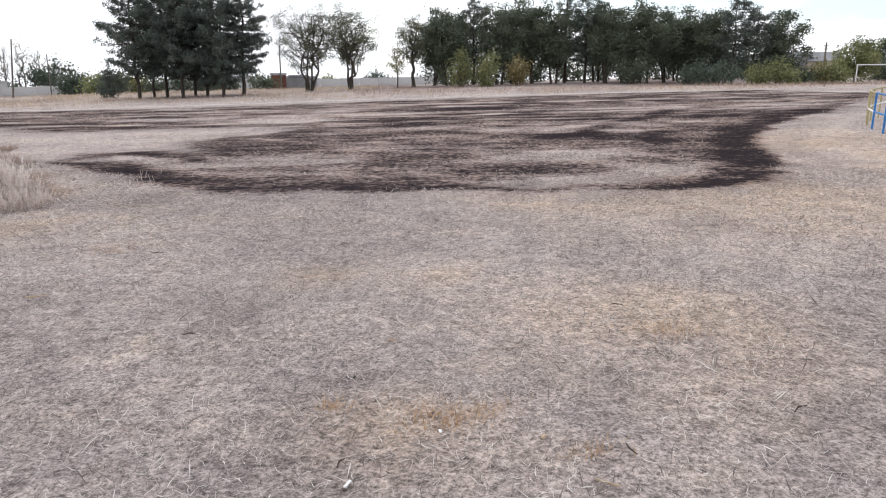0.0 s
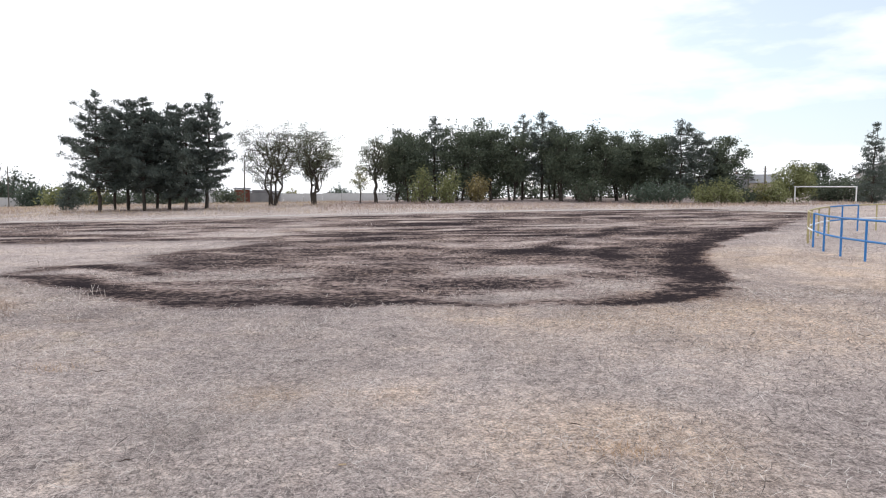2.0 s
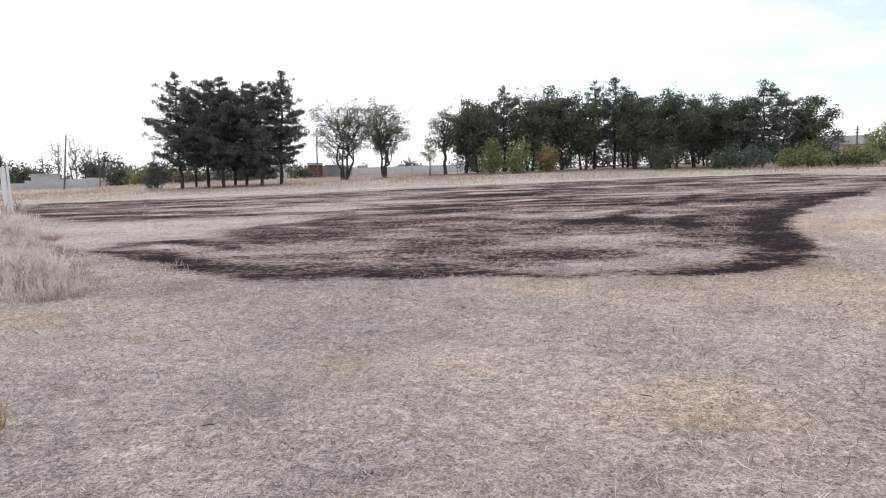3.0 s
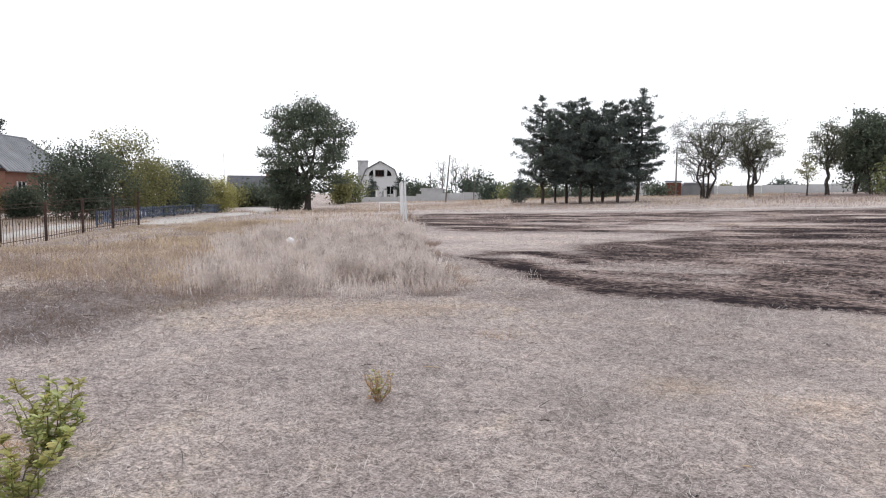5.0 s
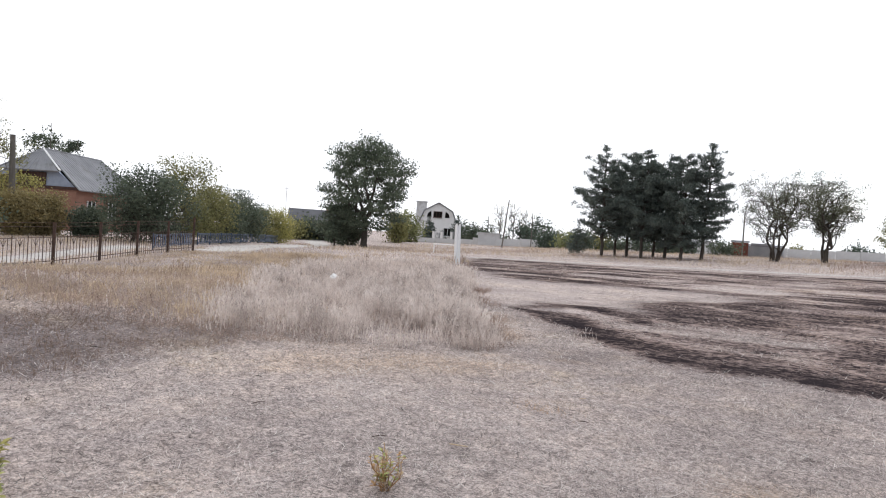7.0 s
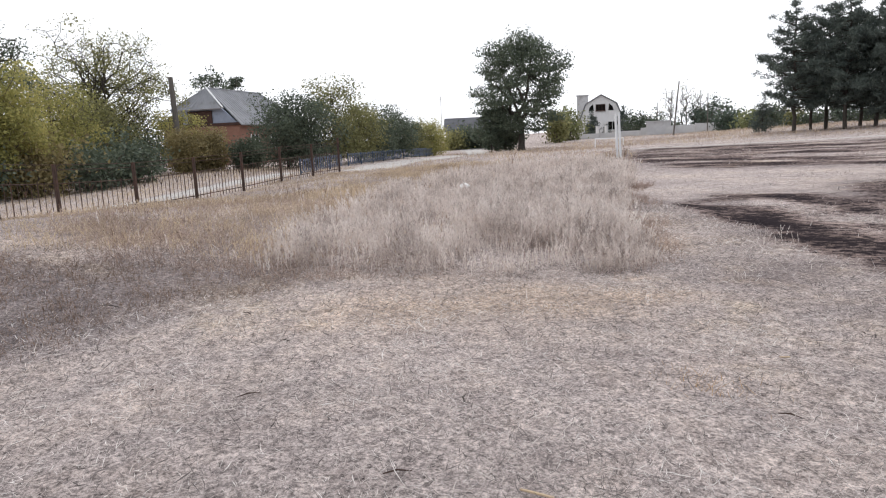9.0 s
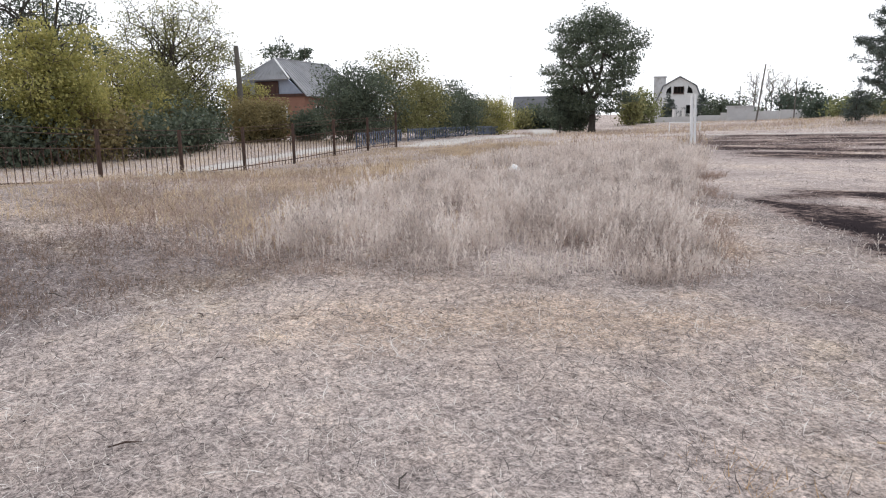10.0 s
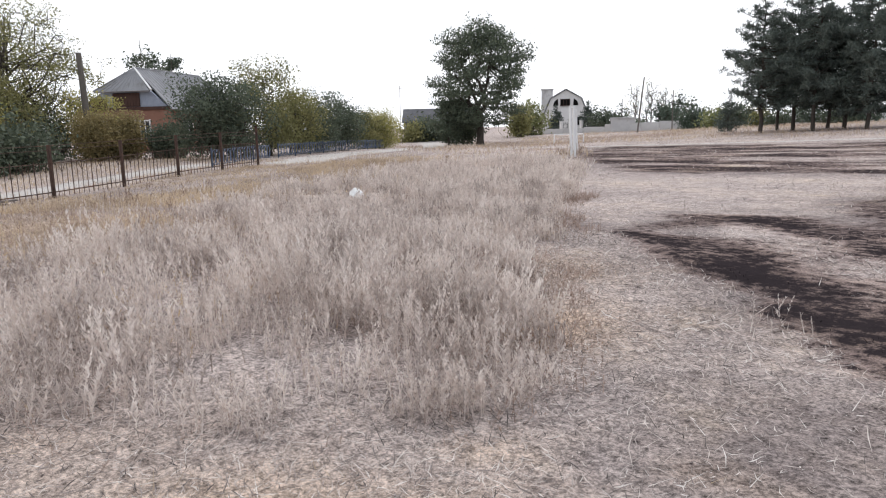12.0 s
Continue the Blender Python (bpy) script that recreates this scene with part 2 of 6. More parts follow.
M_WHITEBRICK = surface("white_silicate_brick", (0.74, 0.72, 0.70), (0.82, 0.80, 0.78), 0.9, 0.9, 0.2, 18, stain=(0.64, 0.61, 0.58))
M_REDBRICK = surface("red_brick", (0.25, 0.125, 0.09), (0.32, 0.175, 0.125), 1.2, 0.9, 0.3, 14, stain=(0.26, 0.17, 0.135))
M_SLATE = surface("asbestos_slate_roof", (0.23, 0.23, 0.24), (0.32, 0.32, 0.33), 0.6, 0.9, 0.2, 20, stain=(0.17, 0.165, 0.16))
M_DARKROOF = surface("dark_grey_roof", (0.09, 0.09, 0.10), (0.15, 0.15, 0.16), 0.6, 0.9, 0.2, 20)
M_DARKWOOD = surface("dark_red_planks", (0.06, 0.032, 0.026), (0.10, 0.055, 0.042), 2, 0.85, 0.3, 30, stretch=(1, 1, 0.3))
M_BLUEPLANK = surface("pale_blue_planks", (0.30, 0.33, 0.40), (0.38, 0.41, 0.48), 2, 0.8, 0.2, 30)
M_REDMETAL = surface("oxide_red_sheet_metal", (0.15, 0.045, 0.03), (0.21, 0.07, 0.045), 1, 0.7, 0.1, 20, stain=(0.11, 0.05, 0.04))
M_GREYWALL = surface("grey_plaster", (0.20, 0.20, 0.205), (0.29, 0.285, 0.28), 0.6, 0.9, 0.2, 20)
M_BLUEFENCE = surface("dull_blue_iron", (0.055, 0.08, 0.12), (0.085, 0.11, 0.155), 3, 0.7, 0.1, 40, stain=(0.12, 0.12, 0.13))
M_PALEBLUE = surface("pale_grey_blue_iron", (0.13, 0.165, 0.235), (0.18, 0.215, 0.285), 3, 0.7, 0.1, 40)
M_BAG = surface("white_plastic", (0.80, 0.79, 0.77), (0.86, 0.85, 0.83), 6, 0.4, 0.2, 30)
M_BEIGE = surface("beige_plaster", (0.46, 0.40, 0.32), (0.55, 0.49, 0.41), 0.8, 0.9, 0.2, 20)
M_PLANK = surface("grey_old_boards", (0.14, 0.12, 0.11), (0.24, 0.21, 0.19), 3, 0.95, 0.3, 30, stretch=(0.3, 1, 1))


M_VOID = surface("dark_unlit_interior", (0.012, 0.011, 0.010), (0.02, 0.019, 0.018), 2, 1.0, 0.1, 20, spec=0.0)


def glass_material():
    m, nt, p = blank("dark_window_glass")
    p.inputs["Base Color"].default_value = (0.02, 0.022, 0.025, 1)
    p.inputs["Roughness"].default_value = 0.12
    p.inputs["Specular IOR Level"].default_value = 0.25
    return m


M_GLASS = glass_material()


# ---- mesh helpers ----
def mesh_of(name, verts, faces, mat, smooth=False):
    """A mesh from arrays: faces are rows of equal length."""
    verts = np.asarray(verts, dtype=np.float32).reshape(-1, 3)
    faces = np.asarray(faces, dtype=np.int32)
    n, k = faces.shape
    me = bpy.data.meshes.new(name)
    me.vertices.add(len(verts))
    me.vertices.foreach_set("co", verts.ravel())
    me.loops.add(n * k)
    me.loops.foreach_set("vertex_index", faces.ravel())
    me.polygons.add(n)
    me.polygons.foreach_set("loop_start", np.arange(0, n * k, k, dtype=np.int32))
    me.update(calc_edges=True)
    if smooth:
        me.polygons.foreach_set("use_smooth", np.ones(n, dtype=bool))
    me.materials.append(mat)
    return me


def part(name, data, mat=None, parent=None, label=""):
    """Link a bmesh or mesh as one object under a thing or a part."""
    if isinstance(data, bmesh.types.BMesh):
        bm, data = data, bpy.data.meshes.new(name)
        bm.to_mesh(data)
        bm.free()
        data.materials.append(mat)
    ob = new(name, data)
    ob.parent = parent
    if label:
        tagged(ob, label)
    return ob


def box(cx, cy, cz, sx, sy, sz, bevel=0.0, bm=None):
    bm = bm or bmesh.new()
    made = bmesh.ops.create_cube(bm, size=1, matrix=Matrix.Translation((cx, cy, cz)) @ Matrix.Diagonal((sx, sy, sz, 1)))
    if bevel:
        es = list({e for v in made["verts"] for e in v.link_edges})
        bmesh.ops.bevel(bm, geom=es, offset=bevel, segments=2, affect="EDGES")
    return bm


def tube(points, radii, sides=8, bm=None):
    """A tapered tube along points, closed at both ends."""
    bm = bm or bmesh.new()
    pts = [Vector(p) for p in points]
    rings = []
    for i, p in enumerate(pts):
        d = (pts[min(i + 1, len(pts) - 1)] - pts[max(i - 1, 0)]).normalized()
        a = d.orthogonal().normalized() if abs(d.z) < 0.9 else (Vector((1, 0, 0)) - d * d.x).normalized()
        b = d.cross(a)
        r = radii[i] if isinstance(radii, (list, tuple)) else radii
        rings.append([bm.verts.new(p + r * (math.cos(t) * a + math.sin(t) * b)) for t in (2 * math.pi * k / sides for k in range(sides))])
    for u, v in zip(rings, rings[1:]):
        for k in range(sides):
            bm.faces.new((u[k], u[(k + 1) % sides], v[(k + 1) % sides], v[k]))
    bm.faces.new(list(reversed(rings[0])))
    bm.faces.new(rings[-1])
    return bm


def prism(outline, axis_from, axis_to, place, bm=None):
    """Extrude an outline of (a, b) from axis_from to axis_to; place(a, b, c) gives the point."""
    bm = bm or bmesh.new()
    lo = [bm.verts.new(place(a, b, axis_from)) for a, b in outline]
    hi = [bm.verts.new(place(a, b, axis_to)) for a, b in outline]
    n = len(outline)
    for i in range(n):
        bm.faces.new((lo[i], lo[(i + 1) % n], hi[(i + 1) % n], hi[i]))
    bm.faces.new(list(reversed(lo)))
    bm.faces.new(hi)
    bmesh.ops.recalc_face_normals(bm, faces=bm.faces[:])
    return bm


def thing(name, x, y, label, category, group="", z=None, turn=0.0):
    ob = new(name)
    ob.matrix_world = pose(x, y, height_at(x, y) if z is None else z, 0, 0, turn)
    return tagged(ob, label, category, group)


# ---- the lie of the land ----
def land(x, y):
    x, y = np.asarray(x, dtype=float), np.asarray(y, dtype=float)
    far = np.where(y > 75, 75 + 0.3 * (y - 75), y)
    far = np.clip(far, -20, 110)
    g = 0.0285 * far + 0.024 * np.clip(x, -80, 80) - 0.40
    z = 0.15 * np.logaddexp(0, g / 0.15)
    z = z + 0.46 * np.exp(-((x + 12.5) / 3.0) ** 2 / 2 - ((y - 5) / 5.0) ** 2 / 2)
    z = z - 0.36 / (1 + np.exp((x + 20) / 1.1)) / (1 + np.exp((y - 12.5) / 1.6))
    z = z - 1.15 * np.exp(-((x - 44) / 15) ** 2 / 2 - ((y - 70) / 9) ** 2 / 2)
    z = z - 0.6 * np.exp(-((x + 57) / 13) ** 2 / 2 - ((y - 57) / 13) ** 2 / 2)
    z = z + 0.03 * np.sin(x * 0.9 + 0.4 * y) * np.sin(y * 0.7 - 0.3 * x) * np.exp(-((x + 3) ** 2 + (y - 6) ** 2) / 900)
    return z


def height_at(x, y):
    return float(land(x, y))


def value_noise(x, y, scale, seed):
    """Smooth noise in 0..1 on a lattice of cells of that size."""
    rng = np.random.RandomState(seed)
    grid = rng.rand(256, 256)
    u, v = np.asarray(x) / scale, np.asarray(y) / scale
    i, j = np.floor(u).astype(int), np.floor(v).astype(int)
    fu, fv = u - i, v - j
    fu, fv = fu * fu * (3 - 2 * fu), fv * fv * (3 - 2 * fv)
    a, b = grid[i % 256, j % 256], grid[(i + 1) % 256, j % 256]
    c, d = grid[i % 256, (j + 1) % 256], grid[(i + 1) % 256, (j + 1) % 256]
    return (a * (1 - fu) + b * fu) * (1 - fv) + (c * (1 - fu) + d * fu) * fv


def inside(poly, x, y):
    """Distance in metres to the outline of a polygon, positive inside."""
    x, y = np.asarray(x, dtype=float), np.asarray(y, dtype=float)
    best = np.full(x.shape, 1e9)
    odd = np.zeros(x.shape, dtype=bool)
    for (ax, ay), (bx, by) in zip(poly, poly[1:] + poly[:1]):
        dx, dy = bx - ax, by - ay
        t = np.clip(((x - ax) * dx + (y - ay) * dy) / (dx * dx + dy * dy), 0, 1)
        best = np.minimum(best, np.hypot(x - ax - t * dx, y - ay - t * dy))
        if dy != 0:
            odd ^= ((ay > y) != (by > y)) & (x < dx * (y - ay) / dy + ax)
    return np.where(odd, best, -best)


def near_line(line, x, y):
    best = np.full(np.shape(x), 1e9)
    for (ax, ay), (bx, by) in zip(line, line[1:]):
        dx, dy = bx - ax, by - ay
        t = np.clip(((x - ax) * dx + (y - ay) * dy) / (dx * dx + dy * dy), 0, 1)
        best = np.minimum(best, np.hypot(x - ax - t * dx, y - ay - t * dy))
    return best


BURN = [(-8.07, 13.50), (-6.96, 12.31), (-5.84, 11.53), (-5.14, 10.94), (-4.23, 10.25), (-3.42, 9.66), (-2.82, 9.47), (-2.02, 9.58), (-0.82, 9.89), (0.07, 10.10), (1.28, 9.72), (2.78, 9.84), (4.17, 10.15), (5.07, 10.76), (6.14, 12.78), (6.62, 14.89), (7.58, 17.60), (9.64, 20.92), (12.00, 23.85), (14.28, 26.18), (18.11, 31.23), (22.54, 37.29), (19.45, 44.25), (10.43, 45.64), (-0.54, 43.00), (-9.52, 41.39), (-17.50, 39.99), (-27.00, 39.97), (-24.42, 33.20), (-17.82, 25.78), (-14.49, 22.82), (-12.10, 23.45), (-9.20, 24.19), (-6.51, 24.52), (-4.88, 22.34), (-6.86, 20.72), (-7.13, 18.01), (-6.10, 15.93), (-7.11, 16.41), (-8.70, 16.09), (-8.48, 14.40)]
# strongly charred bands (x, y, half width) and spots of stronger or weaker scorch (x, y, rx, ry, change)
CHAR_BANDS = [
    [(-7.87, 13.40, 0.22), (-6.76, 13.02, 0.38), (-5.95, 12.13, 0.45), (-5.24, 11.34, 0.42), (-4.33, 10.75, 0.48), (-3.33, 10.06, 0.42), (-2.42, 9.87, 0.26), (-1.12, 9.99, 0.20), (0.07, 10.30, 0.18), (1.28, 9.92, 0.13), (2.77, 10.04, 0.14), (4.17, 10.45, 0.28), (4.86, 11.56, 0.45), (5.54, 13.27, 0.48), (6.21, 15.68, 0.52), (7.57, 18.50, 0.62), (10.12, 22.13, 0.7), (13.47, 26.57, 0.7)],
    [(-8.30, 15.90, 0.22), (-7.30, 15.61, 0.30), (-6.49, 15.02, 0.30), (-5.68, 14.53, 0.25)],
    [(5.00, 16.27, 0.35), (4.78, 17.66, 0.45), (5.66, 19.67, 0.5)],
    [(2.37, 18.23, 0.3), (3.36, 19.25, 0.4), (5.71, 23.57, 0.35), (8.65, 28.11, 0.4)],
]
SCORCH = [(-7.23, 14.26, 0.55, 0.45, -0.75), (2.31, 15.03, 1.3, 0.8, -0.5), (3.35, 11.74, 1.0, 0.7, -0.5), (1.86, 10.83, 1.4, 0.35, -0.42), (0.73, 13.61, 1.2, 0.4, -0.25), (-3.07, 13.56, 0.9, 0.35, -0.35), (-3.35, 11.66, 0.9, 0.35, -0.32), (-5.17, 13.34, 0.7, 0.35, -0.3), (-6.75, 27.52, 1.6, 1.6, -0.6),
          (3.47, 18.65, 1.2, 0.7, 0.2), (1.65, 12.22, 0.9, 0.35, 0.25), (-1.75, 19.78, 2.2, 1.4, 0.14), (-4.71, 17.14, 1.0, 0.7, 0.16), (0.50, 24.01, 3, 2, 0.1), (14.59, 33.19, 3, 4, -0.12), (-14.39, 30.82, 3, 2, -0.3)]
WILD = [(-13.6, 0.4), (-10.5, 3.7), (-9.9, 4.4), (-9.1, 5.3), (-8.1, 5.8), (-7.5, 6.3), (-6.9, 6.8), (-6.4, 7.4), (-6.0, 8.1), (-5.65, 8.7), (-5.6, 9.1), (-6.1, 9.5), (-6.7, 10.0), (-7.8, 11.2), (-9.5, 13.6), (-12.6, 17.7), (-17, 24), (-21.5, 31), (-30, 41), (-45, 58), (-62, 66), (-50, 44), (-38, 30), (-30, 19), (-25.4, 12), (-19.8, 4.6), (-16.5, 0.4)]
TRACK = [(-31, 21.5), (-36, 26.5), (-42, 35.5), (-52, 48), (-75, 66)]
RIM = [(-34.49, 38.58), (-26.52, 41.17), (-16.54, 43.30), (-5.57, 45.44), (5.42, 46.58), (15.43, 45.70), (22.51, 39.29)]
PATHWAY = [(-17, -4), (-22.2, 3.8), (-26.2, 9.4), (-30.0, 14.6), (-33, 17.9)]


def band_at(line, x, y):
    """1 along a line of (x, y, half width), falling to 0 past its width."""
    best = np.zeros(np.shape(x))
    for (ax, ay, aw), (bx, by, bw) in zip(line, line[1:]):
        dx, dy = bx - ax, by - ay
        t = np.clip(((x - ax) * dx + (y - ay) * dy) / (dx * dx + dy * dy), 0, 1)
        best = np.maximum(best, np.clip(1.35 - 0.9 * np.hypot(x - ax - t * dx, y - ay - t * dy) / (aw + (bw - aw) * t), 0, 1))
    return best


def burn_at(x, y):
    x, y = np.asarray(x, dtype=float), np.asarray(y, dtype=float)
    # the fire's edge is ragged
    wx = x + 0.45 * (value_noise(x, y, 1.1, 23) - 0.5) + 0.4 * (value_noise(x, y, 0.5, 4) - 0.5)
    wy = y + 0.45 * (value_noise(x, y, 1.1, 24) - 0.5) + 0.35 * (value_noise(x, y, 0.5, 14) - 0.5)
    edge = np.clip((inside(BURN, wx, wy) + 0.16) / 0.4, 0, 1)
    patch = 0.34 * value_noise(x * 0.7, y, 2.3, 5) + 0.36 * value_noise(x * 0.75, y, 0.95, 6) + 0.30 * value_noise(x * 0.8, y, 0.45, 7)
    heat = 0.515 + 0.95 * (patch - 0.5)
    # far out the fire ran along the mown rows
    rows = 0.5 * value_noise(x * 0.10 + 0.02 * y, y, 0.75, 15) + 0.5 * value_noise(x * 0.28, y, 0.5, 16)
    heat = heat + np.clip((y - 17) / 8, 0, 1) * (1.15 * (rows - 0.5) + 0.02)
    for cx, cy, rx, ry, k in SCORCH:
        heat = heat + k * np.exp(-(((wx - cx) / rx) ** 2 + ((wy - cy) / ry) ** 2) / 1.6)
    for line in CHAR_BANDS:
        heat = heat + 0.43 * band_at(line, wx, wy) * np.clip(0.1 + 0.8 * value_noise(x * 0.8, y, 0.7, 17) + 0.75 * value_noise(x * 0.8, y, 0.3, 18), 0.2, 1.15)
    return edge * np.clip(heat, 0, 1)


SHADED_LITTER = [(-13.6, 0.4), (-10.5, 3.7), (-9.9, 4.4), (-9.1, 5.3), (-8.1, 5.8), (-7.4, 6.2), (-7.1, 5.3), (-6.8, 4.6), (-6.7, 3.6), (-7.1, 2.4), (-7.3, -1.5), (-12, -3)]
GOLD_SPOTS = [(1.4, 4.2, 0.65), (-6.0, 6.2, 0.55), (-5.4, 7.0, 0.55), (-4.9, 7.6, 0.35), (-6.4, 9.9, 0.4), (-7.3, 10.9, 0.55), (2.2, 8.1, 0.8), (4.6, 8.8, 1.5), (2.8, 8.5, 0.8), (1.0, 9.1, 0.55), (8.8, 16.4, 1.7), (-1.2, 5.5, 0.2), (-0.1, 5.4, 0.2), (-0.3, 2.8, 0.28), (-4.35, 1.55, 0.35), (-4.4, 8.73, 0.12), (-5.25, 8.3, 0.12), (9.5, 12.0, 2.0), (-11.6, 8.2, 0.9), (-10.8, 5.2, 0.8)]


GROVE_FLOOR = [(-6.85, 67.92), (7.19, 65.10), (21.21, 63.27), (35.23, 61.95), (41.12, 70.53), (36.95, 84.47), (8.90, 88.12), (-7.05, 83.92)]
PINE_FLOOR = [(-28.72, 57.15), (-16.71, 56.80), (-15.79, 62.81), (-24.84, 66.70), (-30.79, 62.62)]


def litter_shade_at(x, y):
    # the bank: dark litter, and the shade of its slope as colour
    a = np.clip((inside(SHADED_LITTER, x, y) + 0.45 + 1.4 * (value_noise(x, y, 1.1, 61) - 0.5)) / 0.9, 0, 1)
    # brown soil under the tall golden grass, its shade painted in
    a = np.maximum(a, 0.4 * np.clip(inside(WILD, x, y) / 0.8, 0, 1) * np.clip((-x - y - 0.9) / 1.7, 0, 1) * (0.5 + value_noise(x, y, 1.3, 69)))
    # under grove and pines: leaf litter plus tree shade painted into the colour
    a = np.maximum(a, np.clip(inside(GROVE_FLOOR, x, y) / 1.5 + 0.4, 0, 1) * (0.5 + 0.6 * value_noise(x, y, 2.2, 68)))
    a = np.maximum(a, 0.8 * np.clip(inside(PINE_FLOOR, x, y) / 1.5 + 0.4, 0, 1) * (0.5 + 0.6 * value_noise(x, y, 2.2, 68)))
    singed = inside(BURN, x, y)
    a = np.maximum(a, 0.8 * np.clip(1 + singed / 1.6, 0, 1) * (singed < 1.0) * np.clip(1.7 * value_noise(x, y, 0.8, 67) - 0.2, 0, 1))
    # round spots of darker ground on the mown field
    for cx, cy, r, k in ((-2.4, 8.7, 1.7, 0.55), (0.3, 2.4, 0.5, 0.5), (2.9, 3.7, 0.8, 0.5), (-4.5, 3.2, 0.9, 0.35), (-1.2, 6.4, 0.8, 0.35), (-1.7, 2.3, 0.7, 0.35), (-4.2, 9.3, 0.9, 0.75), (-3.5, 8.5, 0.9, 0.6), (-0.6, 2.5, 0.9, 0.5), (1.3, 2.7, 0.9, 0.5), (-2.0, 2.6, 0.9, 0.45)):
        a = np.maximum(a, k * np.exp(-((x - cx) ** 2 + (y - cy) ** 2) / (2 * r * r)) * (0.5 + value_noise(x, y, 0.6, 65)))
    return a


def gold_at(x, y):
    g = np.zeros(np.shape(x))
    for cx, cy, r in GOLD_SPOTS:
        g = np.maximum(g, np.exp(-((x - cx) ** 2 + (y - cy) ** 2) / (2 * r * r)))
    return np.clip(g * (0.4 + 1.2 * value_noise(x, y, 0.5, 63)), 0, 1)


def ground_mesh():
    def axis(lo, hi, a, b, step, mid, far):
        core = np.arange(a, b + step / 2, step)
        left = [a]
        while left[-1] > lo:
            left.append(left[-1] - (mid if left[-1] > far[0] else max(mid, 0.12 * abs(left[-1] - far[0]) + mid)))
        right = [b]
        while right[-1] < hi:
            right.append(right[-1] + (mid if right[-1] < far[1] else max(mid, 0.12 * abs(right[-1] - far[1]) + mid)))
        return np.concatenate((left[:0:-1], core, right[1:]))

    xs = axis(-2500, 2500, -13, 13, 0.25, 0.55, (-45, 50))
    ys = axis(-2500, 2500, -2, 30, 0.25, 0.55, (-8, 62))
    gx, gy = np.meshgrid(xs, ys)
    gz = land(gx, gy) + 0.03 * (value_noise(gx, gy, 0.7, 11) - 0.5) * (np.hypot(gx, gy) < 80)
    v = np.stack((gx, gy, gz), -1).reshape(-1, 3)
    w = len(xs)
    i = (np.arange(len(ys) - 1)[:, None] * w + np.arange(w - 1)[None, :]).ravel()
    me = mesh_of("ground", v, np.stack((i, i + 1, i + w + 1, i + w), 1), M_GROUND, True)
    x, y = v[:, 0].astype(float), v[:, 1].astype(float)
    a = me.attributes.new("burn", "FLOAT", "POINT")
    a.data.foreach_set("value", burn_at(x, y).astype(np.float32))
    t = np.clip(1.2 - near_line(RIM, x, y) / 0.9, 0, 1) * 0.8
    t = np.maximum(t, np.clip(1.35 - near_line(TRACK, x, y) / 1.5, 0, 1))
    t = np.maximum(t, np.clip(1.4 - near_line(PATHWAY, x, y) / 0.85, 0, 1))
    b = me.attributes.new("track", "FLOAT", "POINT")
    b.data.foreach_set("value", t.astype(np.float32))
    # holds dark litter together with the shade painted into the ground colour
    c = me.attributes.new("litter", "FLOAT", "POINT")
    c.data.foreach_set("value", litter_shade_at(x, y).astype(np.float32))
    g = me.attributes.new("gold", "FLOAT", "POINT")
    g.data.foreach_set("value", gold_at(x, y).astype(np.float32))
    return me


ground = tagged(new("ground", ground_mesh()), "dry mown grass field with a charred burnt patch", "ground", kind="structure")


# ---- trees ----
def tubes_mesh(name, segs, mat, sides=4):
    """Many short tapered limbs as one mesh; segs: rows of (ax, ay, az, bx, by, bz, ra, rb)."""
    s = np.asarray(segs, dtype=float)
    a, b, ra, rb = s[:, :3], s[:, 3:6], s[:, 6], s[:, 7]
    d = b - a
    d /= np.maximum(np.linalg.norm(d, axis=1, keepdims=True), 1e-6)
    ref = np.where(np.abs(d[:, 2:3]) > 0.8, np.array([[1.0, 0, 0]]), np.array([[0, 0, 1.0]]))
    u = np.cross(d, ref)
    u /= np.maximum(np.linalg.norm(u, axis=1, keepdims=True), 1e-6)
    w = np.cross(d, u)
    vs = []
    for base, r in ((a, ra), (b, rb)):
        for k in range(sides):
            t = 2 * math.pi * k / sides
            vs.append(base + r[:, None] * (math.cos(t) * u + math.sin(t) * w))
    v = np.stack(vs, 1)
    o = np.arange(len(s))[:, None] * 2 * sides
    f = [np.stack((o[:, 0] + k, o[:, 0] + (k + 1) % sides, o[:, 0] + sides + (k + 1) % sides, o[:, 0] + sides + k), 1) for k in range(sides)]
    return mesh_of(name, v.reshape(-1, 3), np.concatenate(f), mat, True)


def cards(name, centres, size, mat, rng, aspect=0.6, up=0.0):
    """Small leaf-shaped pieces (pointed four-corner leaves) with random turns."""
    n = len(centres)
    d = rng.normal(size=(n, 3))
    d[:, 2] += up
    d /= np.linalg.norm(d, axis=1, keepdims=True)
    s = np.cross(d, rng.normal(size=(n, 3)))
    s /= np.linalg.norm(s, axis=1, keepdims=True)
    k = np.cross(d, s)
    l = size * rng.uniform(0.6, 1.4, (n, 1))
    a = centres - d * l / 2
    b = centres + s * l * aspect / 2 + k * l * 0.08
    c = centres + d * l / 2
    e = centres - s * l * aspect / 2 + k * l * 0.08
    v = np.stack((a, b, c, e), 1).reshape(-1, 3)
    f = np.arange(4 * n).reshape(n, 4)
    return mesh_of(name, v, f, mat)


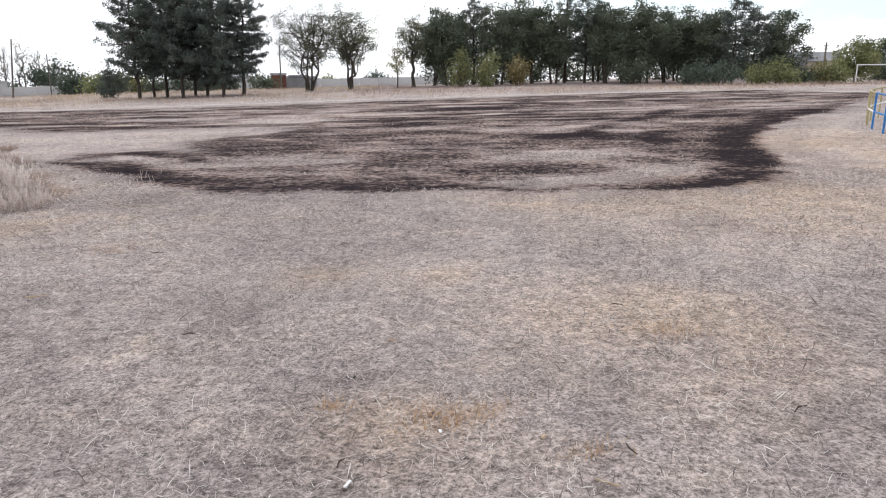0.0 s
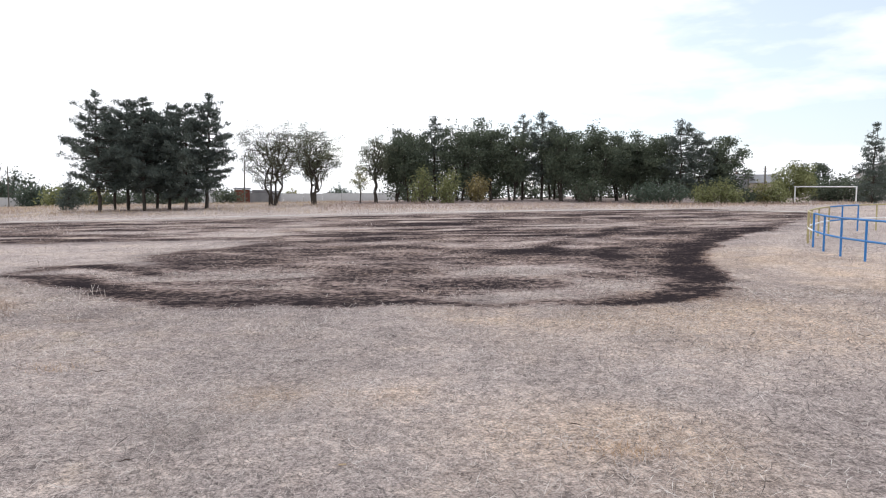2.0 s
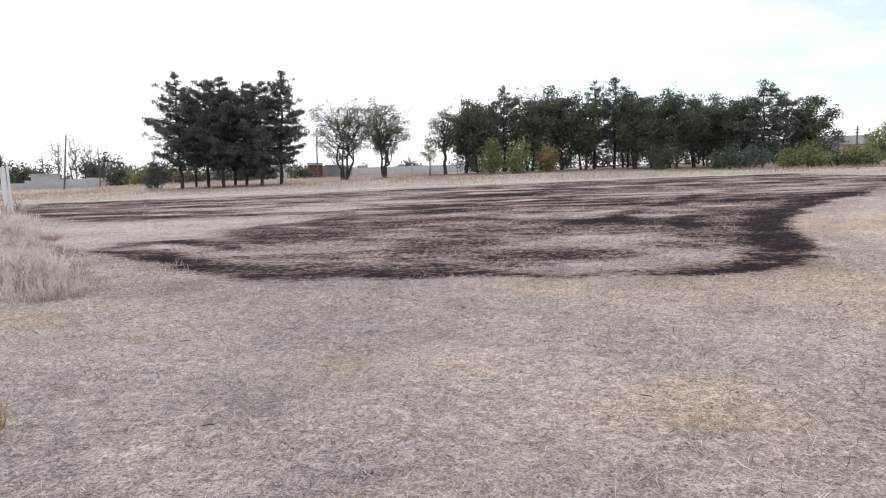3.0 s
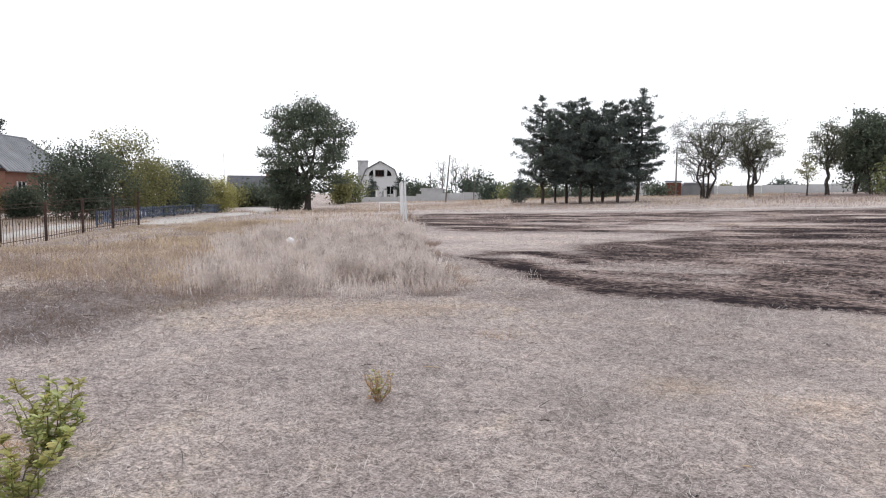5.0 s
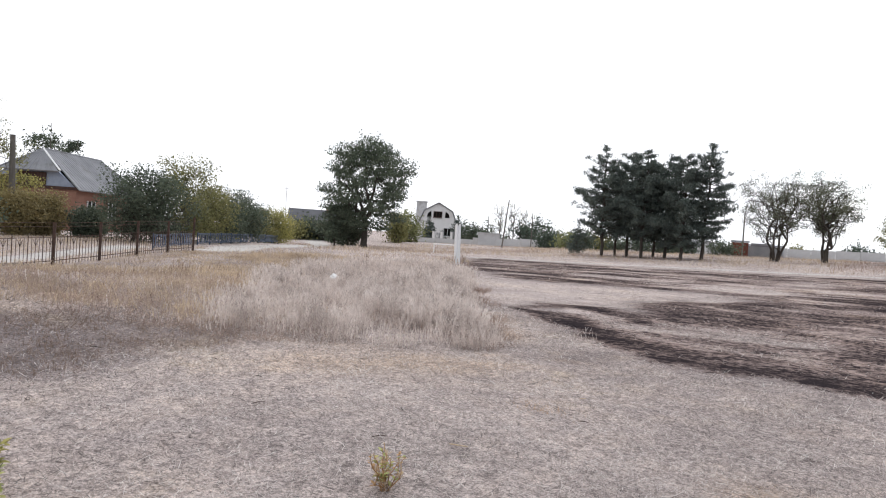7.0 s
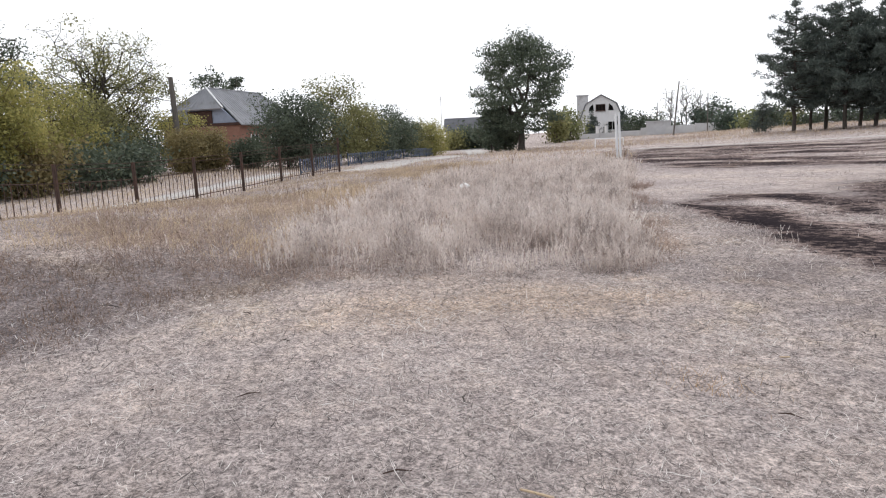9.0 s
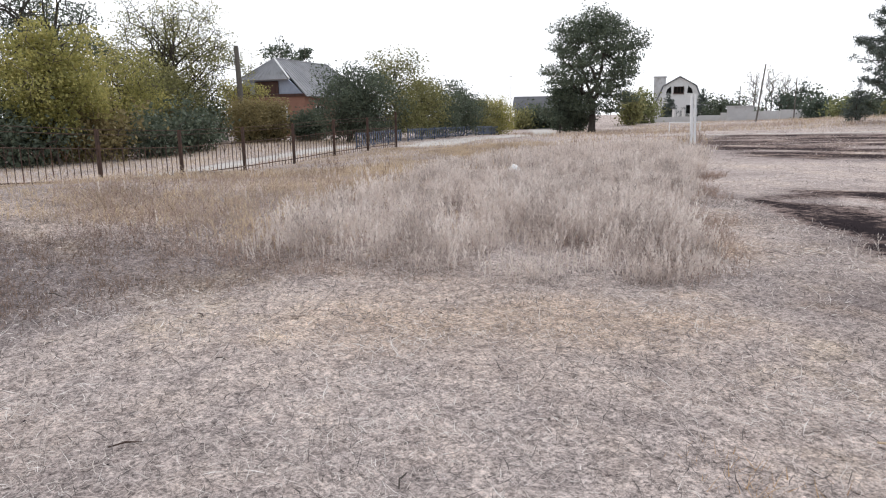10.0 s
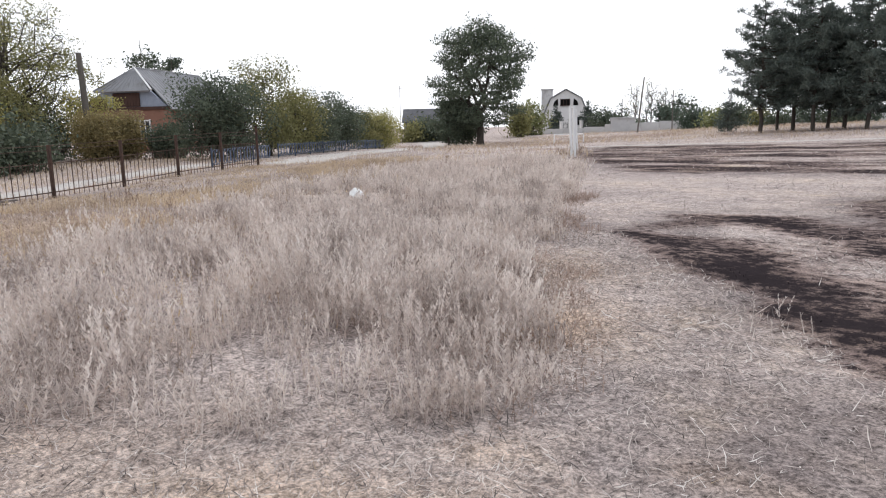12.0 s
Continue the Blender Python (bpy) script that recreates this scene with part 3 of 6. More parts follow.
def limb(segs, a, b, ra, rb, rng, wob=0.08, steps=4):
    """A wavering limb from a to b; gives its points."""
    a, b = np.asarray(a, float), np.asarray(b, float)
    l = np.linalg.norm(b - a)
    pts = [a]
    for i in range(1, steps + 1):
        t = i / steps
        p = a + (b - a) * t + (rng.normal(size=3) * wob * l * (1 if i < steps else 0.3))
        pts.append(p)
    for i in range(steps):
        r0, r1 = ra + (rb - ra) * i / steps, ra + (rb - ra) * (i + 1) / steps
        segs.append((*pts[i], *pts[i + 1], r0, r1))
    return pts


def broadleaf(seed, h, rx, ry, base, stems=1, limbs=9, twigs=5, leaves=4500, size=0.24, mat=None, bark=None, clump=0.45, fork=0.25, trunk_r=None, lean=0.0, fan=0.5):
    """Trunk with forking limbs and clumped leaves. base: height of the crown's underside; fork: where the limbs part, of h."""
    rng = np.random.RandomState(seed)
    segs, ends = [], []
    tr = trunk_r or 0.022 * h
    for s in range(stems):
        ang = rng.uniform(0, 6.28)
        off = 0.0 if stems == 1 else 0.12 * h * rng.uniform(0.3, 1)
        foot = np.array([0.04 * h * math.cos(ang) * (stems > 1), 0.04 * h * math.sin(ang) * (stems > 1), -0.15])
        fk = np.array([off * math.cos(ang) + lean * h * fork, off * math.sin(ang), h * fork * rng.uniform(0.9, 1.15)])
        tp = np.array([fan * off * math.cos(ang) + lean * h, 2 * fan * off * math.sin(ang) * (0.5 if fan > 1 else 1.0), h * 0.82])
        r0 = tr / math.sqrt(stems)
        segs.append((*foot, *(foot * 0.7 + fk * 0.3 + np.array([0, 0, 0.0])), r0 * 1.35, r0))
        limb(segs, foot * 0.7 + fk * 0.3, fk, r0, r0 * 0.8, rng, 0.03, 3)
        spine = limb(segs, fk, tp, r0 * 0.75, r0 * 0.15, rng, 0.05, 6)
        ends.append(tp)
        for i in range(limbs):
            q = 1 - 2 * (i + 0.5) / limbs
            q = max(-0.8, q)
            phi = 2.4 * i + seed + 2.1 * s
            cx = fk * (0.5 if stems > 1 else 0.0)
            rad = rng.uniform(0.5, 0.96)
            zz = (h + base) / 2 + (h - base) / 2 * q * rad
            e = np.array([lean * zz + cx[0] + rx * rad * math.sqrt(1 - q * q) * math.cos(phi), cx[1] + ry * rad * math.sqrt(1 - q * q) * math.sin(phi), zz])
            f = np.clip((zz - fk[2]) / max(0.1, tp[2] - fk[2]) - 0.3, 0, 0.85)
            a = spine[int(f * 6)]
            pts = limb(segs, a, e, r0 * 0.38, r0 * 0.08, rng, 0.07, 5)
            ends.append(e)
            for k in range(twigs):
                j = rng.randint(2, 6)
                t = pts[j] + rng.normal(size=3) * np.array([rx, ry, (h - base) * 0.5]) * 0.17
                t[2] = np.clip(t[2], base * 0.9, h)
                axis = np.array([cx[0] + lean * t[2], cx[1]])
                reach = math.hypot((t[0] - axis[0]) / rx, (t[1] - axis[1]) / ry)
                room = math.sqrt(max(0.12, 1 - ((t[2] - (h + base) / 2) / ((h - base) / 2 + 0.01)) ** 2)) * 1.04
                if reach > room:
                    t[:2] = axis + (t[:2] - axis) * room / reach
                limb(segs, pts[j], t, r0 * 0.12, r0 * 0.04, rng, 0.1, 3)
                ends.append(t)
    ends = np.array(ends)
    leaves = int(leaves * 1.7)
    size = size * 0.82
    share = rng.gamma(1.3, 1.0, len(ends))
    pick = ends[rng.choice(len(ends), leaves, p=share / share.sum())]
    wt = np.clip(rng.normal(size=(leaves, 3)), -1.35, 1.35) * np.array([clump, clump, clump * 0.7])
    return tubes_mesh("trunk", segs, bark or M_BARK), cards("crown", pick + wt, size, mat or M_LEAF, rng)


def conifer(seed, h, r, base=0.2, whorls=16, per=6, tufts=3600, size=0.34, droop=0.1, bark=None, mat=None, ragged=0.35, shape=0.75, bend=0.0):
    """A pine or spruce: straight stem, tiers of boughs, tufts of needles."""
    rng = np.random.RandomState(seed)
    segs, cen = [], []
    stem = limb(segs, (0, 0, -0.15), (bend * h, 0, h), 0.017 * h, 0.003 * h, rng, 0.008, 8)
    boughs = []
    for w in range(whorls):
        q = w / (whorls - 1)
        z0 = h * (base + (0.985 - base) * q)
        prof = (1 - q) ** shape * (0.55 + 0.45 * min(1, q / 0.22)) + 0.06
        for k in range(per if q < 0.85 else 4):
            phi = 6.283 * k / per + rng.uniform(-0.5, 0.5) + w
            z = min(0.985 * h, z0 + rng.uniform(-0.5, 0.5) * h / whorls)
            l = r * prof * rng.uniform(1 - ragged, 1 + ragged * 0.6)
            if l < 0.25:
                l = 0.25
            a = np.array([bend * z, 0, z])
            e = a + np.array([math.cos(phi) * l, math.sin(phi) * l, l * (rng.uniform(-0.12, 0.5) - droop)])
            m = (a + e) / 2 - np.array([0, 0, 0.06 * l])
            segs.append((*a, *m, 0.004 * h, 0.0028 * h))
            segs.append((*m, *e, 0.0028 * h, 0.0008 * h))
            boughs.append((a, m, e, l))
    # tufts of long needles sit on the outer part of each bough and on its side twigs, tips turned up
    wts = np.array([b[3] for b in boughs])
    per_tuft = 9
    n = max(60, tufts // per_tuft)
    idx = rng.choice(len(boughs), n, p=wts / wts.sum())
    t = 0.32 + 0.72 * rng.uniform(0, 1, n) ** 0.75
    A = np.array([b[0] for b in boughs])[idx]
    M = np.array([b[1] for b in boughs])[idx]
    E = np.array([b[2] for b in boughs])[idx]
    L = wts[idx]
    mid = np.where(t[:, None] < 0.5, A + (M - A) * 2 * t[:, None], M + (E - M) * (2 * t[:, None] - 1))
    out = E - A
    out[:, 2] = 0
    out /= np.maximum(np.linalg.norm(out, axis=1, keepdims=True), 1e-6)
    side = np.stack((-out[:, 1], out[:, 0], np.zeros(n)), 1)
    off = rng.uniform(-1, 1, n) * 0.34 * L * (1.1 - t)
    mid = mid + side * off[:, None]
    mid[:, 2] += 0.10 * np.abs(off) + rng.normal(0, 0.05, n) * (1 + 0.4 * L)
    cen = np.repeat(mid, per_tuft, 0) + rng.normal(size=(n * per_tuft, 3)) * np.array([0.15, 0.15, 0.09]) * (size / 0.32)
    return tubes_mesh("trunk", segs, bark or M_BARK), cards("crown", cen, size * 0.95, mat or M_PINE, rng, 0.20, 0.8)


def lobed_tree(seed, h, rx, ry, base, lobes, leaves, size, mat, trunk_r, bark=None):
    """A broad old tree: stout forked trunk, and a crown of many rounded, flat-bottomed leaf masses with gaps between."""
    rng = np.random.RandomState(seed)
    segs = []
    fork = np.array([0.0, 0.0, h * 0.27])
    segs.append((0, 0, -0.2, 0, 0, h * 0.05, trunk_r * 1.5, trunk_r * 1.05))
    limb(segs, (0, 0, h * 0.05), fork, trunk_r * 1.05, trunk_r * 0.8, rng, 0.02, 4)
    mains = []
    for i in range(6):
        phi = 1.05 * i + rng.uniform(-0.3, 0.3)
        e = np.array([rx * 0.45 * math.cos(phi), ry * 0.45 * math.sin(phi), h * rng.uniform(0.55, 0.85)])
        mains.append(limb(segs, fork, e, trunk_r * 0.5, trunk_r * 0.16, rng, 0.05, 6))
    mid, half = (h + base) / 2, (h - base) / 2
    cen, rad = [], []
    for i in range(lobes):
        q = 1 - 2 * (i + 0.5) / lobes
        phi = 2.39996 * i + seed
        u = rng.uniform(0.45, 0.85)
        # fuller below the middle than an egg
        w = math.sqrt(max(0.05, 1 - abs(q) ** (2.6 if q < 0 else 2.0)))
        c = np.array([rx * u * w * math.cos(phi), ry * u * w * math.sin(phi), mid + half * 0.86 * q])
        r = rng.uniform(0.22, 0.40) * rx
        cen.append(c)
        rad.append(r)
        a = mains[int(np.argmin([np.linalg.norm(m[4] - c) for m in mains]))]
        pts = limb(segs, a[rng.randint(2, 6)], c - np.array([0, 0, 0.2 * r]), trunk_r * 0.14, trunk_r * 0.04, rng, 0.06, 4)
        for k in range(5):
            limb(segs, pts[3], c + rng.normal(size=3) * r * 0.5, trunk_r * 0.04, trunk_r * 0.015, rng, 0.08, 2)
    cen, rad = np.array(cen), np.array(rad)
    cen[:, :2] -= np.average(cen[:, :2], axis=0, weights=rad ** 2)
    pick = rng.choice(lobes, leaves, p=rad ** 2 / (rad ** 2).sum())
    d = rng.normal(size=(leaves, 3))
    d /= np.linalg.norm(d, axis=1, keepdims=True)
    d[:, 2] = np.where(d[:, 2] < 0, d[:, 2] * 0.35, d[:, 2] * 0.75)
    bumps = 1 + 0.28 * np.sin(3.1 * d[:, 0] * 2 + pick) * np.sin(2.7 * d[:, 1] * 2 + 1.7 * pick)
    k = rng.uniform(0.15, 1.0, leaves) ** 0.5 * bumps + rng.normal(0, 0.04, leaves)
    return tubes_mesh("trunk", segs, bark or M_BARK), cards("crown", cen[pick] + d * (rad[pick] * k)[:, None], size, mat, rng)


def shrub(seed, h, rx, ry, leaves=1500, size=0.18, mat=None, stems=7, clump=0.3, bark=None):
    """A bush: several stems from the root, clumps of leaves down to the ground."""
    rng = np.random.RandomState(seed)
    segs, ends = [], []
    for i in range(stems):
        phi = 2.4 * i + rng.uniform(-0.4, 0.4)
        q = rng.uniform(0.25, 1.0)
        e = np.array([rx * q * math.cos(phi), ry * q * math.sin(phi), h * (1 - 0.55 * q * q) * rng.uniform(0.75, 1)])
        pts = limb(segs, (0.1 * rx * math.cos(phi), 0.1 * ry * math.sin(phi), -0.05), e, 0.02 * h, 0.005 * h, rng, 0.07, 5)
        ends += [e, pts[3], pts[4], pts[2] * 0.6 + pts[3] * 0.4]
        for k in range(4):
            j = rng.randint(1, 6)
            t = pts[j] + rng.normal(size=3) * np.array([rx, ry, h * 0.5]) * 0.25
            t[2] = abs(t[2]) * 0.95 + 0.05
            limb(segs, pts[j], t, 0.008 * h, 0.003 * h, rng, 0.08, 2)
            ends.append(t)
    ends = np.array(ends)
    c = ends[rng.randint(0, len(ends), leaves)] + rng.normal(size=(leaves, 3)) * clump
    c[:, 2] = np.abs(c[:, 2])
    return tubes_mesh("stem", segs, bark or M_TWIG), cards("foliage", c, size, mat or M_OLIVE, rng)


def plant(name, x, y, meshes, label, category, group="", turn=0.0):
    t = thing(name, x, y, label, category, group, turn=turn)
    part("stem" if meshes[0].name.startswith("stem") else "trunk", meshes[0], None, t)
    part("foliage" if meshes[1].name.startswith("foliage") else "crown", meshes[1], None, t)
    return t


# ---- pines and trees round the field ----
PINE_LABEL = "tall dark green pine with bare lower trunk at the field edge"
for s, (x, y, h, r, b, bend) in enumerate([
        (-26.70, 58.22, 10.2, 2.9, 0.19, -0.02), (-25.46, 60.95, 9.8, 2.5, 0.20, 0.01), (-23.14, 58.65, 9.6, 2.4, 0.22, 0.0),
        (-21.99, 61.22, 9.5, 2.9, 0.12, 0.0), (-19.77, 58.81, 9.0, 2.4, 0.14, 0.01), (-18.47, 60.29, 10.2, 2.4, 0.18, 0.03),
        (-27.62, 63.28, 8.2, 2.2, 0.28, 0.0), (-24.00, 63.68, 8.8, 2.6, 0.22, 0.0)]):
    plant("pine_tree", x, y, conifer(20 + s, h * 0.985, r * 1.0, b, 19, 7, 19000 if 0 < s < 5 else 13500, 0.29, 0.04, ragged=0.55, shape=0.40 if 0 < s < 5 else 0.62, bend=bend), PINE_LABEL, "tree", "pine clump")
for s, (x, y, h) in enumerate([(-38.74, 90.08, 2.0), (-37.01, 92.96, 2.5), (-33.57, 92.12, 2.1), (-31.43, 94.99, 1.9), (-25.67, 92.56, 1.6)]):
    plant("bush", x, y, shrub(360 + s, h, 2.0, 1.8, 1300, 0.28, M_BLUESHRUB if s % 2 else M_LEAF, 8, 0.4), "grey-green bush behind the pine trunks", "bush", "bushes behind the pines")
plant("young_spruce", -31.42, 62.61, conifer(41, 3.0, 1.2, 0.05, 12, 7, 1500, 0.28), "small dark green spruce beside the pines", "tree")
plant("locust_tree", -14.07, 66.58, broadleaf(51, 8.3, 4.0, 3.4, 2.6, 4, 10, 9, 8200, 0.125, M_LOCUST, clump=0.27, fork=0.12, trunk_r=0.27, fan=2.2), "airy locust tree with many thin stems and sparse olive leaves", "tree", "sparse trees")
plant("locust_tree", -10.40, 69.27, broadleaf(58, 7.9, 3.3, 2.8, 2.8, 3, 11, 9, 9500, 0.13, M_LOCUST, clump=0.28, fork=0.16, trunk_r=0.26, fan=2.2), "sparse locust tree with open dark crown", "tree", "sparse trees")
plant("locust_tree", -4.36, 71.92, broadleaf(53, 7.4, 2.1, 1.9, 2.2, 1, 13, 7, 3800, 0.16, M_LOCUST, clump=0.3, fork=0.3, trunk_r=0.18, lean=-0.03), "thin leaning locust tree with sparse leaves", "tree", "sparse trees")
plant("sapling", -6.00, 71.80, broadleaf(54, 4.4, 1.0, 1.0, 1.2, 1, 8, 4, 600, 0.18, M_OLIVE, clump=0.25, trunk_r=0.07), "slim sapling beside the locust trees", "tree")

GROVE = [
    (-2.62, 76.01, 8.2, 2.2, "d"), (-0.68, 74.04, 7.6, 2.4, "d"), (1.97, 78.03, 9.6, 2.4, "p"), (4.57, 74.91, 8.6, 2.8, "d"),
    (6.73, 79.77, 9.2, 2.4, "d"), (8.45, 75.58, 8.8, 2.2, "d"), (10.27, 74.34, 8.0, 2.6, "d"), (11.92, 77.13, 9.6, 2.6, "p"),
    (13.71, 74.80, 9.6, 2.7, "p"), (15.84, 73.35, 8.2, 2.8, "d"), (18.70, 77.83, 8.0, 2.6, "d"), (19.55, 73.49, 8.7, 2.9, "d"),
    (22.90, 76.70, 7.4, 2.7, "d"), (25.01, 76.03, 7.9, 3.0, "d"), (26.49, 73.40, 7.4, 2.6, "d"), (27.70, 70.82, 8.9, 2.6, "p"),
    (30.25, 71.94, 7.6, 2.4, "p"), (33.10, 72.88, 7.4, 2.9, "d"), (0.79, 84.04, 7.8, 2.6, "d"), (16.45, 82.42, 8.2, 2.8, "d"), (25.70, 82.11, 7.6, 3.0, "d")]
for s, (x, y, h, r, kind) in enumerate(GROVE):
    if kind == "p":
        plant("pine_tree", x, y, conifer(70 + s, h, r, 0.22, 15, 6, 6200, 0.34, 0.05, ragged=0.45, shape=0.5), "dark pine standing in the dense grove", "tree", "grove trees")
    else:
        plant("grove_tree", x, y, broadleaf(70 + s, h, r, r, 1.5, 2, 12, 6, 7000, 0.25, M_LEAF if kind == "d" else M_OLIVE, clump=0.42, fork=0.22),
              "dark green leafy tree in the dense grove" if kind == "d" else "olive green leafy tree in the dense grove", "tree", "grove trees")
for s, (x, y, h, r, mat, lab) in enumerate([
        (0.46, 68.05, 3.4, 1.1, M_PALEGREEN, "light yellow-green young tree before the grove"), (3.19, 67.97, 3.3, 1.2, M_PALEGREEN, "light yellow-green young tree before the grove"),
        (6.18, 69.78, 2.9, 1.1, M_RUSTLEAF, "dry grey-brown bush before the grove"), (17.63, 69.85, 3.0, 1.5, M_LEAF, "dark green bush under the grove"),
        (22.60, 66.29, 2.3, 1.7, M_BLUESHRUB, "grey-green spreading shrub before the grove"), (24.12, 64.69, 2.3, 1.8, M_BLUESHRUB, "grey-green spreading shrub before the grove"),
        (28.58, 66.13, 2.3, 1.7, M_PALEGREEN, "yellow-green shrub at the grove's end"), (30.30, 65.35, 2.4, 1.4, M_PALEGREEN, "yellowing shrub at the grove's end"),
        (34.40, 70.04, 1.9, 1.3, M_LEAF, "low green bush at the field edge"), (36.62, 71.17, 2.6, 1.4, M_OLIVE, "olive bush at the field edge"),
        (37.69, 70.60, 2.4, 1.2, M_PALEGREEN, "pale green bush at the field edge")]):
    plant("bush", x, y, shrub(110 + s, h, r, r, 1700, 0.2, mat, 8, 0.3), lab, "bush", "bushes before the grove")
for s, (x, y) in enumerate([(-1.46, 92.04), (2.46, 94.02), (6.23, 91.84), (10.60, 93.45), (14.43, 90.90), (18.77, 92.15), (22.20, 89.33), (26.44, 90.25), (29.39, 87.22), (33.47, 87.88), (35.96, 84.72)]):
    plant("bush", x, y, shrub(340 + s, 2.4 + 0.5 * (s % 3), 2.6, 2.2, 1500, 0.28, M_LEAF, 9, 0.4), "dark green undergrowth bush behind the grove", "bush", "undergrowth of the grove")
plant("leafy_tree", 42.40, 74.92, broadleaf(131, 4.6, 2.7, 2.6, 0.7, 2, 12, 6, 4600, 0.24, M_PALEGREEN, clump=0.4, fork=0.2), "round olive green tree behind the far goal", "tree")
plant("leafy_tree", 48.47, 81.81, broadleaf(132, 4.6, 2.2, 2.0, 1.6, 1, 9, 5, 1900, 0.28, M_LEAF, clump=0.35), "sparse dark tree behind the far goal", "tree")
plant("spruce_tree", 47.74, 69.74, conifer(133, 8.6, 2.3, 0.06, 18, 7, 4200, 0.36, 0.15, ragged=0.25, shape=0.85), "tall dark spruce with tiered boughs", "tree")
for s, (x, y, h, r) in enumerate([(50.81, 80.37, 3.4, 2.6), (51.13, 76.58, 3.6, 2.4), (47.70, 78.76, 2.2, 2.4), (55.51, 77.19, 4.2, 2.6), (57.80, 75.49, 5.0, 3.0)]):
    plant("bush", x, y, shrub(140 + s, h, r, r, 2200, 0.26, M_LEAF, 9, 0.4), "dark green bush behind the far goal", "bush", "bushes behind the goal")

# trees on the village side
plant("walnut_tree", -55.8, 57.2, lobed_tree(169, 12.3, 5.9, 5.9, 1.3, 29, 30000, 0.23, M_LEAF, 0.5), "large spreading dark green tree with a thick trunk", "tree")
plant("bush", -59.03, 58.23, shrub(165, 3.0, 2.2, 2.0, 2000, 0.3, M_LEAF, 9, 0.4), "dark green bush at the foot of the large tree", "bush")
plant("leafy_tree", -58.16, 54.81, broadleaf(162, 5.2, 2.0, 2.0, 0.6, 1, 10, 6, 2300, 0.34, M_LEAF, clump=0.4), "smaller dark tree beside the large tree", "tree")
plant("bush", -70.53, 81.67, shrub(163, 5.2, 2.6, 2.4, 2600, 0.36, M_PALEGREEN, 9, 0.5), "yellow-green round bush by the white house", "bush")
plant("bush", -66.38, 74.68, shrub(164, 4.6, 2.0, 2.0, 1700, 0.4, M_OLIVE, 8, 0.45), "olive bush by the white house", "bush")
for s, (x, y, h, r, mat, lab) in enumerate([
        (-38.75, 20.69, 4.4, 2.3, M_LEAF, "dark green garden tree behind the blue fence"), (-38.00, 22.02, 4.6, 2.2, M_LEAF, "dark green garden tree behind the blue fence"),
        (-39.91, 24.68, 5.4, 2.4, M_OLIVE, "tall ragged garden tree behind the blue fence"), (-41.77, 27.33, 4.3, 2.2, M_OLIVE, "olive garden tree behind the blue fence"),
        (-43.51, 30.12, 4.0, 2.2, M_LEAF, "green garden tree behind the blue fence"), (-45.98, 33.56, 3.9, 2.2, M_LEAF, "green garden tree behind the blue fence"),
        (-50.83, 38.75, 3.2, 2.0, M_OLIVE, "olive bush at the end of the garden"), (-51.47, 41.18, 3.1, 1.9, M_YELLOW, "yellowing bush at the end of the garden"),
        (-42.47, 19.96, 1.7, 0.9, M_LEAF, "dark green bush before the brick house"),
        (-42.90, 16.39, 2.7, 1.1, M_RUSTLEAF, "brown-leaved fruit tree before the brick house"), (-43.31, 18.06, 2.5, 1.0, M_RUSTLEAF, "brown-leaved fruit tree before the brick house")]):
    plant("garden_tree", x, y, broadleaf(170 + s, h, r, r, 0.15, 3, 10, 7, 5400, 0.16, mat, clump=0.40, fork=0.08, trunk_r=0.12), lab, "tree", "garden trees")
plant("old_elm", -49.0, 13.4, broadleaf(191, 10.0, 5.3, 5.4, 0.7, 3, 18, 9, 14000, 0.15, M_OLIVE, M_BARK, 0.34, 0.16, 0.3), "wide old tree with thin upper leaves behind the fence", "tree", "trees behind the fence")
plant("yellow_tree", -34.2, 6.0, broadleaf(192, 5.9, 2.5, 2.7, 1.2, 2, 17, 8, 15500, 0.145, M_YELLOW, M_TWIG, 0.34, 0.2, 0.16), "bright yellow-green leafy tree behind the fence", "tree", "trees behind the fence")
plant("bare_elm", -38.5, 5.6, broadleaf(193, 8.6, 3.3, 3.3, 3.2, 2, 13, 8, 5200, 0.135, M_LEAF, M_BARK, 0.32, 0.25, 0.32), "tall half-bare tree with thick dark limbs", "tree", "trees behind the fence")
plant("yellow_tree", -42.0, 9.4, broadleaf(194, 6.0, 2.8, 2.9, 0.8, 3, 13, 7, 9000, 0.145, M_YELLOW, M_TWIG, 0.38, 0.15, 0.15), "olive bushy tree behind the fence", "tree", "trees behind the fence")
plant("yellow_tree", -44.8, 12.0, broadleaf(196, 4.9, 2.2, 2.3, 0.7, 3, 12, 7, 6000, 0.15, M_OLIVE, M_TWIG, 0.36, 0.15, 0.14), "olive bushy tree behind the fence", "tree", "trees behind the fence")
plant("yellow_tree", -47.0, 17.2, broadleaf(195, 4.2, 1.6, 1.7, 0.9, 2, 10, 7, 2400, 0.16, M_YELLOW, M_TWIG, 0.3, 0.2, 0.12), "small yellowing tree beside the wooden pole", "tree", "trees behind the fence")
